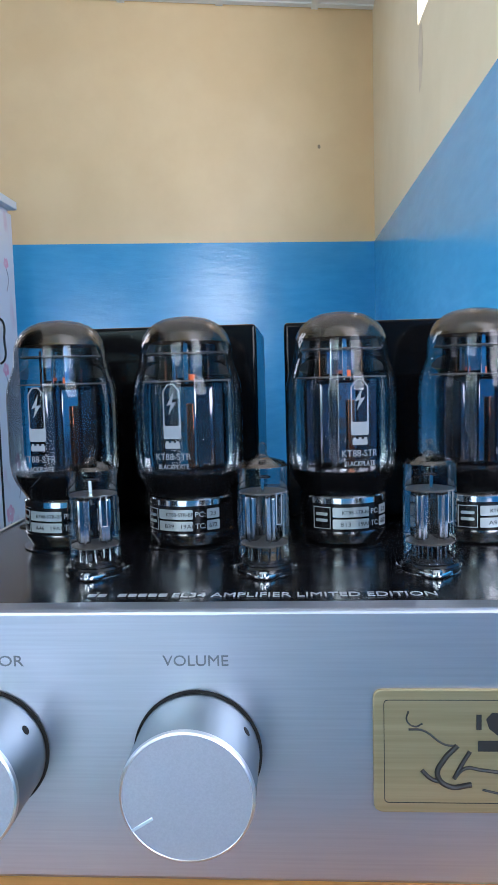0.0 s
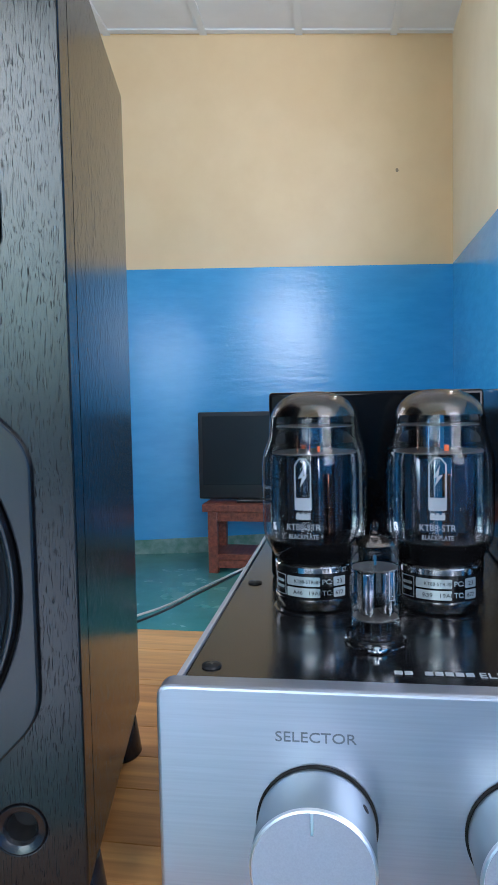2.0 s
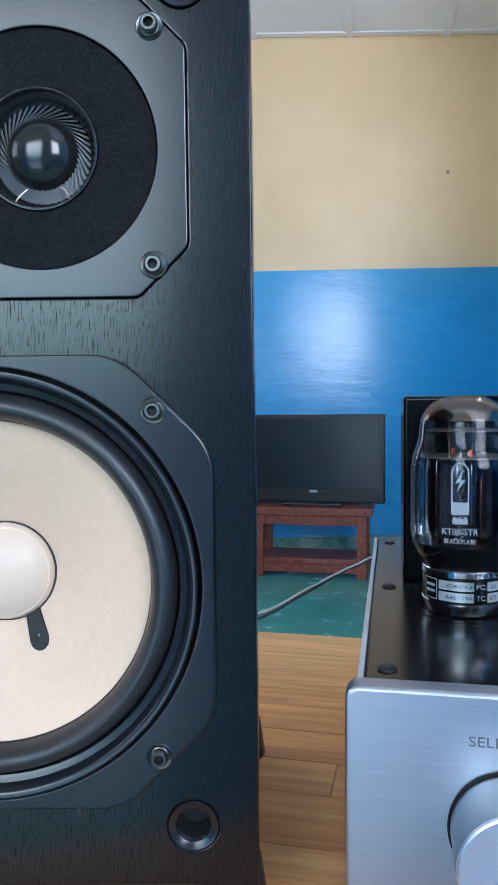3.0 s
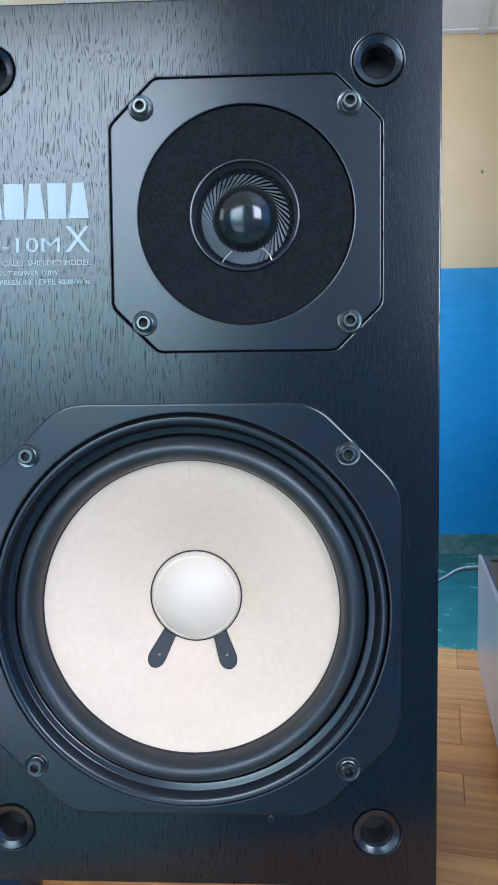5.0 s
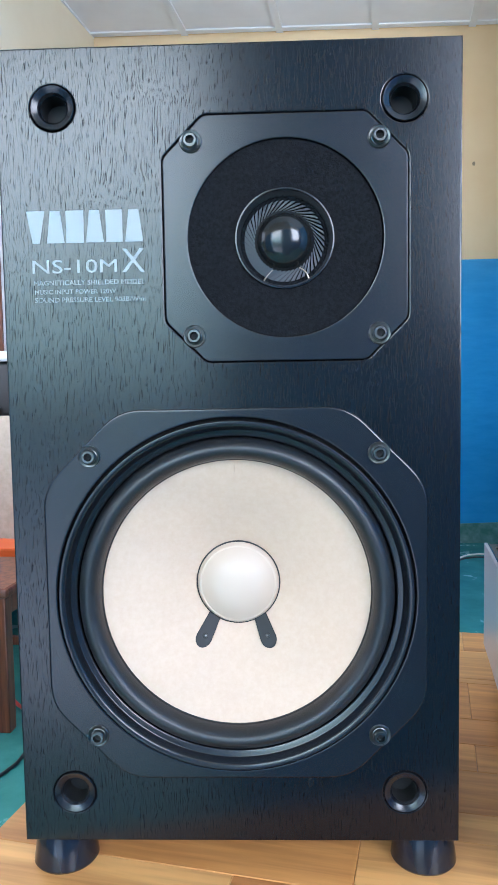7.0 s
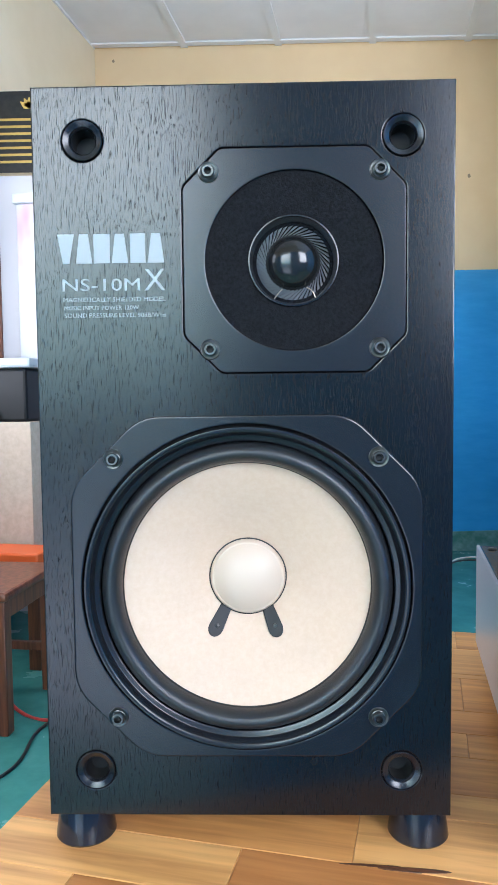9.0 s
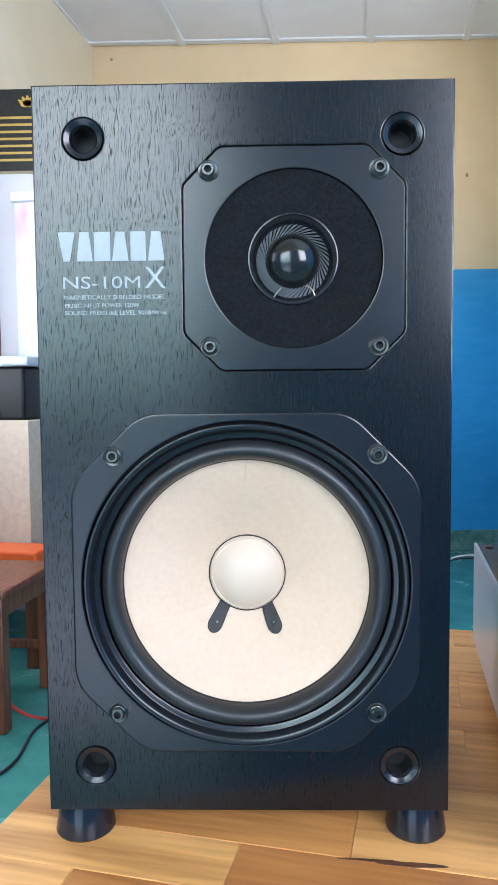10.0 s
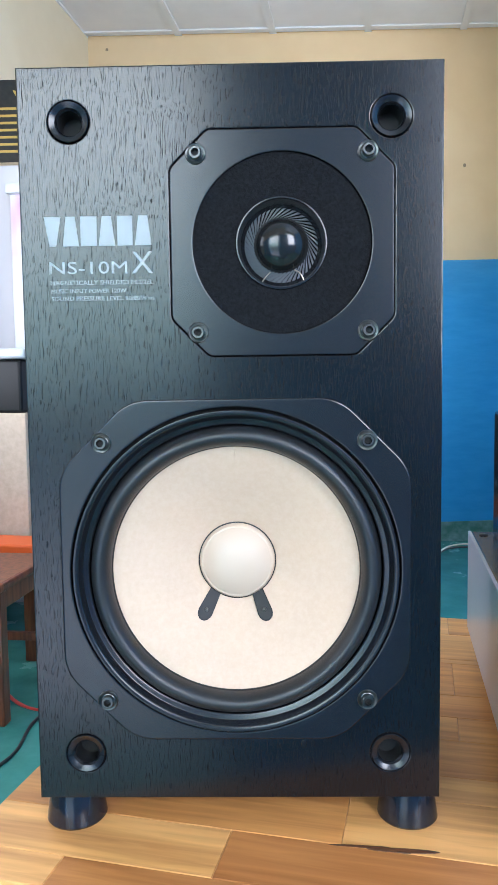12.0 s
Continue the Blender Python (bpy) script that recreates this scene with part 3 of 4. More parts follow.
def speaker():
    sp = thing("bookshelf_speaker", pose(0, 0, 0), "black ash two-way speaker with a white woofer cone", "speaker")
    b = 0.0008
    holes = [ring(WFX, WFZ, 0.0874, 96)[::-1], rounded(octagon(TWX, TWZ, 0.0570, 0.0569, 0.0192), 0.0060)[::-1]]
    sockets = [(-0.0813, 0.377), (0.0812, 0.377), (-0.0820, 0.0472), (0.0812, 0.0472)]
    holes += [ring(x, z, 0.0105, 40)[::-1] for x, z in sockets]
    rim = [(-W, ZB), (W, ZB), (W, ZB + H), (-W, ZB + H)]
    cab = part("cabinet", sheet([rim, *holes], 0.018, b), M_ASH, sp, "", FRONT)
    th = 0.015
    part("side_board", box(-W - 0.00012, -W + th, 0.0168, DEEP, ZB, ZB + H), M_ASH, sp)
    part("side_board", box(W - th, W + 0.00012, 0.0168, DEEP, ZB, ZB + H), M_ASH, sp)
    part("bottom_board", box(-W + th, W - th, 0.0182, DEEP, ZB, ZB + th), M_ASH, sp)
    part("top_board", box(-W + th, W - th, 0.0168, DEEP, ZB + H - th, ZB + H + 0.0001), M_ASH, sp)
    part("back_panel", box(-W + th, W - th, DEEP - 0.016, DEEP - 0.001, ZB + th, ZB + H - th), M_BLACK, sp)
    part("baffle_lining", box(-W + th, W - th, 0.075, 0.08, ZB + th, ZB + H - th), M_GAP, sp)

    # woofer
    outline = rounded(octagon(WFX, WFZ, 0.0914, 0.0904, 0.037), 0.026, 8)
    wf = part("woofer", sheet([outline, ring(WFX, WFZ, 0.0861, 128)[::-1]], 0.0040, 0.0010), M_PLATE, sp, "black moulded woofer frame", at_front(0, 0, -0.0032))
    at = at_front(WFX, WFZ)
    part("groove", lathe([(0.0872, -0.0010), (0.0840, -0.0010)], 96), M_GAP, wf, "", at)
    part("outer_ring", lathe([(0.0848, -0.0020), (0.0848, 0.0056), (0.0845, 0.0061), (0.0840, 0.0062), (0.0824, 0.0058), (0.0818, 0.0052), (0.0806, 0.0014), (0.0800, 0.0010), (0.0780, 0.0008), (0.0774, 0.0003), (0.0768, -0.0050)], 128), M_PLATE, wf, "raised black gasket ring", at, 40)
    arc = [(0.0713 + 0.0053 * math.cos(a), -0.0024 + 0.0082 * math.sin(a)) for a in [math.pi * k / 18 for k in range(19)]]
    part("surround", lathe([(0.0772, -0.0036), *arc, (0.0654, -0.0034)], 128), M_RUBBER, wf, "rolled black rubber surround", at)
    cone = part("cone", lathe([(0.0672, -0.0036), (0.0664, -0.0033), (0.0648, -0.0036), (0.060, -0.0055), (0.048, -0.0115), (0.034, -0.0185), (0.022, -0.0245), (0.018, -0.0265)], 128), M_CONE, wf, "cream white paper cone with a glued seam", at)
    seam = bmesh.new()
    for k in range(9):
        r0, r1 = 0.0215 + k * 0.0047, 0.0215 + (k + 1) * 0.0047
        z0, z1 = [-0.0031 - (0.0648 - r) * 0.514 + 0.00025 for r in (r0, r1)]
        vs = [seam.verts.new(p) for p in ((-0.0001, r0, z0 - .0002), (0.0001, r0, z0), (0.0001, r1, z1), (-0.0001, r1, z1 - .0002))]
        seam.faces.new(vs)
    part("seam", seam, M_CONE, cone, "", at)
    part("cap_rim", lathe([(0.0217, -0.0246), (0.0215, -0.0237), (0.0211, -0.0236), (0.0208, -0.0250)], 64), M_INK, wf, "dark glue line", at)
    part("dust_cap", lathe([(0.0212, -0.0246), (0.0206, -0.0226), (0.0196, -0.0214), (0.0188, -0.0212), (0.0174, -0.0200), (0.0147, -0.0180), (0.0105, -0.0160), (0.0052, -0.0148), (0, -0.0144)], 64), M_CAP, wf, "smooth off-white dust cap", at)
    for sx, tilt in ((-1, 28), (1, -22)):
        pts = [(0.0032 * math.cos(a), -0.0085 + 0.0045 * math.sin(a)) for a in [math.pi + math.pi * k / 8 for k in range(9)]] + [(0.0024, 0.004), (-0.0024, 0.004)]
        tab = sheet([[(px * 1.3, py * 1.15) for px, py in pts]], 0.0016, 0.0004)
        place = at @ Matrix.Translation((sx * 0.0130 - 0.0010, -0.0202, -0.0240)) @ pose(0, 0, 0, -26, 0, -tilt * 1.0 if sx < 0 else -tilt)
        tb = part("lead_tab", tab, M_BLACK, wf, "black glued lead tab", place @ Matrix.Translation((0, 0, 0.0016)))
        part("rivet", lathe([(0.0012, 0), (0.0011, 0.0006), (0.0006, 0.0010), (0, 0.0011)], 12), M_SCREW, tb, "", place @ Matrix.Translation((0.0002, -0.0085, 0.0014)))
    for x, z in ((-.0685, .0685), (.0685, .0685), (-.0685, -.0685), (.0685, -.0685)):
        cap_screw(WFX + x, WFZ + z, -0.0033, wf, x * 900 + z * 300)

    # tweeter
    plate = rounded(octagon(TWX, TWZ, 0.0567, 0.0566, 0.0191), 0.0058)
    tw = part("tweeter", sheet([plate, ring(TWX, TWZ, 0.0455, 96)[::-1]], 0.005, 0.0006), M_PLATE, sp, "dark grey octagonal tweeter plate", at_front(0, 0, -0.0004))
    at = at_front(TWX - 0.0004, TWZ)
    part("felt_ring", lathe([(0.0455, -0.0012), (0.0450, -0.0008), (0.0235, -0.0008), (0.0232, -0.0014)], 96), M_FELT, tw, "round black felt pad", at)
    part("horn_ring", lathe([(0.0234, -0.0012), (0.0231, 0.0003), (0.0224, 0.0004), (0.0219, -0.0006), (0.0205, -0.0070), (0.0188, -0.0085)], 96), M_PLATE, tw, "raised rim round the dome", at)
    ser = bmesh.new()
    teeth = 44
    for k in range(teeth):
        a0, a1, a2 = [2 * math.pi * (k + d) / teeth for d in (0, 0.74, 0.46)]
        tw0 = 0.42
        p = [(0.0190 * math.cos(a0), 0.0190 * math.sin(a0), -0.0060), (0.0190 * math.cos(a1), 0.0190 * math.sin(a1), -0.0084), (0.0140 * math.cos(a1 + tw0), 0.0140 * math.sin(a1 + tw0), -0.0072), (0.0140 * math.cos(a0 + tw0), 0.0140 * math.sin(a0 + tw0), -0.0056)]
        vs = [ser.verts.new(q) for q in p]
        ser.faces.new(vs)
        lo = [ser.verts.new((q[0], q[1], q[2] - 0.0016)) for q in p]
        for i in range(4):
            ser.faces.new((vs[i], vs[(i + 1) % 4], lo[(i + 1) % 4], lo[i]))
    part("serrated_ring", ser, M_SERR, tw, "grey serrated ring of slanted teeth", at, 20)["kind"] = "stuff"
    part("dome", lathe([(0.0190, -0.0095), (0.0146, -0.0080), (0.0141, -0.0064), (0.0128, -0.0034), (0.0102, -0.0006), (0.0067, 0.0012), (0.0032, 0.0019), (0, 0.0021)], 64), M_DOME, tw, "glossy black dome", at)
    for sx in (-1, 1):
        part("lead_wire", tube_path([(sx * 0.0058 + 0.001, -0.0128, -0.0050), (sx * 0.0085 + 0.001, -0.0148, -0.0035), (sx * 0.0108 + 0.001, -0.0195, -0.0030)] if sx > 0 else [(sx * 0.0058, -0.0138, -0.0050), (sx * 0.0085, -0.0168, -0.0035), (sx * 0.0105, -0.0198, -0.0030)], 0.00028), M_COPPER, tw, "fine bright lead wire", at)
    for x, z in ((-.0434, .0446), (.0434, .0446), (-.0434, -.0446), (.0434, -.0446)):
        cap_screw(TWX + x, TWZ + z, -0.0005, tw, x * 700)

    # grille sockets
    for x, z in sockets:
        so = part("grille_socket", lathe([(0.0102, -0.004), (0.0102, 0.0003), (0.0099, 0.0007), (0.0093, 0.0005), (0.0072, -0.0006), (0.0062, -0.0022)], 40), M_PLATE, sp, "black plastic grille socket", at_front(x, z))
        part("socket_hole", lathe([(0.0062, -0.0021), (0.0058, -0.0125), (0, -0.0125)], 24), M_HOLLOW, so, "", at_front(x, z))
    part("chip_mark", lathe([(0.0022, -0.0002), (0.0016, 0.0003), (0, 0.0004)], 9), M_PLATE, sp, "pale scuff on the veneer", at_front(0.035, 0.0520) @ Matrix.Diagonal((0.8, 1.3, 1, 1)))

    # feet
    for x in (-0.0935, 0.0945):
        for y in (0.0215, 0.155):
            part("foot", lathe([(0, 0.0), (0.0160, 0.0), (0.0168, 0.0012), (0.0140, 0.0212), (0.0136, ZB), (0, ZB)], 48), M_FOOT, sp, "glossy dark rubber foot", Matrix.Translation((x, y, 0)))

    # print on the front; the maker's name is six plain blocks
    for k, (w0, w1) in enumerate(((0.0034, 0.0086), (0.0084, 0.0046), (0.0084, 0.0084), (0.0084, 0.0046), (0.0078, 0.0078), (0.0084, 0.0046))):
        x = -0.0910 + k * 0.00925
        blk = sheet([[(x - w0 / 2, -0.0074), (x + w0 / 2, -0.0074), (x + w1 / 2, 0.0074), (x - w1 / 2, 0.0074)]], 0.0002)
        part("maker_mark", blk, M_PRINT, sp, "plain light grey block of print", at_front(0, 0.3228, -0.0003))
    for name, text, x, z, size, width in (("model_lettering", "NS-10M", -0.0932, 0.3045, 0.0062, 0.0400), ("model_letter", "X", -0.0508, 0.3068, 0.0108, 0.0106),
                                          ("print_line", "MAGNETICALLY SHIELDED MODEL", -0.0928, 0.2970, 0.0022, 0.0525), ("print_line", "MUSIC INPUT POWER 120W", -0.0925, 0.2928, 0.0021, 0.0385),
                                          ("print_line", "SOUND PRESSURE LEVEL 90dB/W·m", -0.0925, 0.2890, 0.0022, 0.0525)):
        part(name, lettering(text, size, width, 0.0001), M_PRINT, sp, "light grey printed lettering", at_front(x, z, -0.0002))
    return sp


speaker()

# ---- amplifier ----
AMP = pose(0.139, -0.028, 0, 0, 0, -10.5)      # local: x along the front, y into the depth, from the front's edge
AW, AT, AB = 0.299, 0.1160, 0.0222
TOP = 0.112


def on_front(x, z, y=0.0):
    return Matrix.Translation((x, y, z)) @ FRONT


def knob(amp, x, z, mark):
    k = part("knob", lathe([(0.0204, 0.0012), (0.0204, 0.0250), (0.0200, 0.0260)], 96), M_KNOB, amp, "smooth aluminium knob", on_front(x, z))
    part("knob_face", lathe([(0.0200, 0.0260), (0.0194, 0.0264), (0, 0.0264)], 96), M_KNOBFACE, k, "matt aluminium knob face", on_front(x, z))
    part("bright_edge", lathe([(0.02045, 0.0249), (0.0202, 0.0262), (0.0196, 0.0266), (0.0193, 0.0263)], 96), M_BRIGHT, k, "polished bevel", on_front(x, z))
    part("shadow_gap", lathe([(0.0213, 0.0002), (0.0213, 0.0009), (0.0198, 0.0009), (0.0198, 0.0002)], 96, close=True), M_GAP, k, "", on_front(x, z))
    part("pointer", box(-0.0005, 0.0005, 0.0122, 0.0196, 0.0262, 0.02665, 0.0002), M_BRIGHT, k, "bright milled pointer line", on_front(x, z) @ pose(0, 0, 0, 0, 0, mark))
    part("grub_screw", lathe([(0.0016, 0.0), (0.0015, 0.00012), (0, 0.00014)], 20), M_HOLLOW, k, "dark grub screw hole", on_front(x, z) @ pose(0, 0, 0, 0, 0, -56) @ pose(0, 0.0204, 0.0085, -90))
    return k


def amplifier():
    amp = thing("tube_amplifier", AMP, "valve amplifier with brushed aluminium front and black chassis", "amplifier")
    f = rounded([(0, AB), (AW, AB), (AW, AT), (0, AT)], 0.006, 6)
    part("front_panel", sheet([f], 0.0100, 0.0016), M_ALU, amp, "thick brushed aluminium front panel", FRONT)
    part("chassis", box(0.0060, AW - 0.0060, 0.0101, 0.300, AB + 0.004, TOP, 0.0012), M_CHASSIS, amp, "black brushed metal chassis")
    for x in (0.0034, AW - 0.0059):
        part("side_panel", box(x, x + 0.0025, 0.0102, 0.300, AB + 0.003, TOP + 0.0006, 0.0004), M_SIDE, amp, "silver painted metal side panel")
    for x in (0.03, AW - 0.03):
        for y in (0.03, 0.27):
            part("foot", lathe([(0, 0), (0.014, 0), (0.015, 0.002), (0.015, 0.024), (0, 0.024)], 32), M_BLACK, amp, "", Matrix.Translation((x, y, 0)))
    knob(amp, 0.0570, 0.0680, 0)
    knob(amp, 0.1284, 0.0678, 122)
    part("selector_lettering", lettering("SELECTOR", 0.0036, 0.0282, 0.0001), M_ENGRAVE, amp, "engraved lettering", on_front(0.0429, 0.0990, -0.0002))
    part("volume_lettering", lettering("VOLUME", 0.0036, 0.0216, 0.0001), M_ENGRAVE, amp, "engraved lettering", on_front(0.1177, 0.0990, -0.0002))

    # gold name plate with a plain dark motif
    x0, x1, z0, z1 = 0.1857, 0.2757, 0.0482, 0.0898
    pl = part("name_plate", sheet([rounded([(x0, z0), (x1, z0), (x1, z1), (x0, z1)], 0.0035)], 0.0012, 0.0004), M_GOLD, amp, "gold plate with rounded corners and dark line drawing", FRONT @ Matrix.Translation((0, 0, 0.0012)))
    e = 0.0034
    inner = rounded([(x0 + e, z0 + e), (x1 - e, z0 + e), (x1 - e, z1 - e), (x0 + e, z1 - e)], 0.0016)
    g = e + 0.00022
    inner2 = rounded([(x0 + g, z0 + g), (x1 - g, z0 + g), (x1 - g, z1 - g), (x0 + g, z1 - g)], 0.0014)
    up = FRONT @ Matrix.Translation((0, 0, 0.00135))
    part("plate_border", sheet([inner, inner2[::-1]], 0.0001), M_INK, pl, "", up)
    strokes = (((0.197, 0.0826), (0.1965, 0.0795), (0.199, 0.0775), (0.2015, 0.0785)), ((0.197, 0.0765), (0.2015, 0.0762), (0.2085, 0.0715), (0.2125, 0.0710)),
               ((0.2125, 0.0712), (0.208, 0.0660), (0.2062, 0.0612), (0.2095, 0.0575), (0.217, 0.0580)), ((0.2012, 0.0628), (0.204, 0.0600), (0.2065, 0.0590)),
               ((0.2165, 0.0692), (0.2135, 0.0640), (0.2115, 0.0600)), ((0.2115, 0.0602), (0.2150, 0.0635), (0.2200, 0.0630), (0.2260, 0.0622)), ((0.2205, 0.0563), (0.2260, 0.0550)))
    for s, pts in enumerate(strokes):
        part("dark_stroke", tube_path([(x, z, 0.0013) for x, z in pts], (0.00028, 0.00035, 0.0009, 0.0007, 0.0007, 0.0006, 0.0004)[s]), M_INK, pl, "", FRONT @ Matrix.Diagonal((1, 1, 1, 1)))
    part("plate_letter", lettering("I", 0.0050, 0.0016, 0.0001), M_INK, pl, "", up @ Matrix.Translation((0.2185, 0.0790, 0)))
    part("dark_heart", sheet([rounded([(0.2215, 0.0800), (0.2235, 0.0822), (0.2275, 0.0818), (0.2290, 0.0775), (0.2262, 0.0738), (0.2225, 0.0768)], 0.001)], 0.0001), M_INK, pl, "", up)
    part("dark_bar", sheet([[(0.2190, 0.0692), (0.2262, 0.0692), (0.2262, 0.0728), (0.2190, 0.0728)]], 0.0001), M_INK, pl, "", up)

    # white lettering on the top; the maker's word is plain blocks
    flat = Matrix.Translation((0, 0, TOP + 0.0003))
    for k in range(8):
        if k != 2:
            part("maker_mark", box(0.0855 + k * 0.00375, 0.0885 + k * 0.00375, 0.0262, 0.0298, 0, 0.0001), M_WHITEINK, amp, "plain light block of print", flat)
    part("top_lettering", lettering("EL34 AMPLIFIER LIMITED EDITION", 0.0050, 0.0950, 0.0001), M_WHITEINK, amp, "light grey printed lettering", flat @ Matrix.Translation((0.1168, 0.0280, 0)))

    # screws of the top plate
    for x in (0.0148, AW - 0.0148):
        for y in (0.0290, 0.156, 0.284):
            s = part("top_screw", lathe([(0.0040, 0.0), (0.0038, 0.0008), (0.0026, 0.0013), (0, 0.0014)], 24), M_BLACK, amp, "black cross-head screw", Matrix.Translation((x, y, TOP)))
            for turn in (20, 110):
                part("cross_slot", box(-0.0019, 0.0019, -0.0004, 0.0004, 0.0012, 0.00152), M_SCREW, s, "", Matrix.Translation((x, y, TOP)) @ pose(0, 0, 0, 0, 0, turn))
    # transformer covers
    for x in (0.0227, 0.1578):
        part("transformer_cover", box(x, x + 0.120, 0.170, 0.286, TOP + 0.0002, 0.2195, 0.0022, seg=3), M_COVER, amp, "black satin transformer cover")
    # small sockets
    for x in (0.0794, 0.1492, 0.2156):
        at = Matrix.Translation((x, 0.0615, TOP))
        s = part("tube_socket", lathe([(0.0118, 0.0), (0.0118, 0.0030), (0.0112, 0.0038), (0.0100, 0.0040), (0.0098, 0.0010)], 40), M_BASE, amp, "black ceramic tube socket", at)
        tri = rounded([(-0.0150, 0.003), (0, -0.0205), (0.0150, 0.003), (0, 0.0205)], 0.0075, 8)
        part("socket_flange", sheet([tri, ring(0, 0, 0.0115, 40)[::-1]], 0.0020, 0.0007), M_CHROME, s, "shiny metal socket flange", at @ Matrix.Translation((0, 0, 0.0022)))
        for y in (-0.0140, 0.0140):
            part("socket_screw", lathe([(0.0022, 0.0018), (0.0022, 0.0030), (0.0014, 0.0036), (0, 0.0036)], 16), M_CHROME, s, "", at @ Matrix.Translation((0, y, 0)))
    for x in (0.0515, 0.1120, 0.1847, 0.2465):
        part("power_socket", lathe([(0.0212, 0.0), (0.0212, 0.0006), (0.0195, 0.0008), (0, 0.0008)], 48), M_BASE, amp, "black tube socket", Matrix.Translation((x, 0.115, TOP)))
    return amp


amplifier()


def wrap(bm, r):
    """Bends a flat sheet (x across, z up) round an upright cylinder, facing -y."""
    for v in bm.verts:
        a, rr = v.co.x / r, r - v.co.y
        v.co.x, v.co.y = rr * math.sin(a), -rr * math.cos(a)
    return bm


def curved(bm, r, turn):
    """Letters or patches from the xy plane, laid on a cylinder of radius r."""
    bmesh.ops.subdivide_edges(bm, edges=[e for e in bm.edges if abs(e.verts[0].co.x - e.verts[1].co.x) > 0.003], cuts=4)
    bm.transform(FRONT)
    wrap(bm, r)
    bm.transform(pose(0, 0, 0, 0, 0, turn))
    return bm


def patch(x0, x1, z0, z1):
    return sheet([rounded([(x0, z0), (x1, z0), (x1, z1), (x0, z1)], 0.0006, 3)], 0.0001)


def power_tube(x, turn, code, spin):
    """A big output tube, standing in its socket."""
    m = AMP @ Matrix.Translation((x, 0.115, TOP + 0.0008)) @ Matrix.Diagonal((1.01, 1.01, 0.962, 1))
    t = thing("power_tube", m, f"clear output tube with dark anode and black base marked {code}", "vacuum tube", "output tubes of the amplifier")
    part("tube_base", lathe([(0, 0), (0.0165, 0), (0.0172, 0.0008), (0.0194, 0.0068), (0.0197, 0.0080), (0.0197, 0.0206), (0.0192, 0.0210), (0, 0.0212)], 64), M_BASE, t, "black base with a printed label")
    part("lower_ring", lathe([(0.0176, 0.0014), (0.0199, 0.0060), (0.0200, 0.0074), (0.0192, 0.0078)], 64), M_CHROME, t, "polished metal ring")
    part("upper_ring", lathe([(0.0197, 0.0204), (0.0199, 0.0208), (0.0199, 0.0234), (0.0194, 0.0240), (0.0170, 0.0242)], 64), M_CHROME, t, "polished metal ring")
    bulb = part("bulb", lathe([(0.0186, 0.0238), (0.0198, 0.0262), (0.0226, 0.0305), (0.0247, 0.0355), (0.0256, 0.0420), (0.0257, 0.0720), (0.0253, 0.0775), (0.0240, 0.0825), (0.0225, 0.0866), (0.0217, 0.0905), (0.0215, 0.0950),
                        (0.0210, 0.0985), (0.0197, 0.1020), (0.0175, 0.1052), (0.0142, 0.1080), (0.0101, 0.1099), (0.0050, 0.1109), (0, 0.1110)], 72), M_BULB, t, "clear shouldered glass bulb")
    bulb.visible_shadow = False
    part("getter", lathe([(0.0206, 0.0985), (0.0191, 0.1017), (0.0169, 0.1045), (0.0137, 0.1072), (0.0098, 0.1090), (0.0049, 0.1100), (0, 0.1102)], 64), M_GETTER, t, "brownish silver getter mirror inside the top")
    rot = pose(0, 0, 0, 0, 0, spin)
    part("glass_foot", lathe([(0.0182, 0.0245), (0.0213, 0.0300), (0.0230, 0.0345), (0.0234, 0.0362), (0.0205, 0.0368), (0, 0.0368)], 56), M_BASE, t, "dark glass foot")
    ano = bmesh.new()
    box(-0.0125, 0.0125, -0.0075, 0.0075, 0.0375, 0.0785, 0.0020, ano)
    for sx in (-1, 1):
        box(sx * 0.0125 - (0.004 if sx < 0 else 0), sx * 0.0125 + (0.004 if sx > 0 else 0), -0.0006, 0.0006, 0.0375, 0.0785, 0.0, ano)
        box(sx * 0.0060 - 0.0008, sx * 0.0060 + 0.0008, -0.0095, 0.0095, 0.0375, 0.0785, 0.0, ano)
    part("anode", ano, M_ANODE, t, "dark ribbed metal anode", rot)
    part("copper_fin", box(-0.0016, 0.0016, -0.0112, -0.0104, 0.0380, 0.0690, 0.0003), M_COPPERDARK, t, "brown copper cooling strip", rot @ pose(0.0015, 0, 0))
    part("anode_strip", box(-0.0042, 0.0042, -0.0090, -0.0076, 0.0385, 0.0775, 0.0004), M_ANODE_B, t, "bright metal strip", rot)
    part("lower_mica", lathe([(0.0195, 0.0355), (0.0195, 0.0361), (0, 0.0361)], 40), M_MICA, t, "thin mica disc")
    part("upper_mica", lathe([(0.0205, 0.0795), (0.0205, 0.0801), (0, 0.0801)], 40), M_MICA, t, "thin mica disc")
    part("top_mica", lathe([(0.0185, 0.0930), (0.0185, 0.0935), (0, 0.0935)], 28), M_MICA, t, "thin mica disc")
    part("heater", lathe([(0, 0.0800), (0.0012, 0.0802), (0.0012, 0.0830), (0, 0.0832)], 12), M_HEATER, t, "small orange glowing heater end", Matrix.Translation((0.003, -0.004, 0)))
    for px, py in ((-0.010, 0.0), (0.010, 0.0), (0.0, -0.0055), (0.0, 0.0055), (-0.0055, -0.003), (0.0055, 0.003)):
        part("support_rod", lathe([(0, 0.030), (0.00055, 0.030), (0.00055, 0.0960), (0, 0.0962)], 8), M_CHROME if py else M_COPPERDARK, t, "thin metal rod", rot @ Matrix.Translation((px, py, 0)))
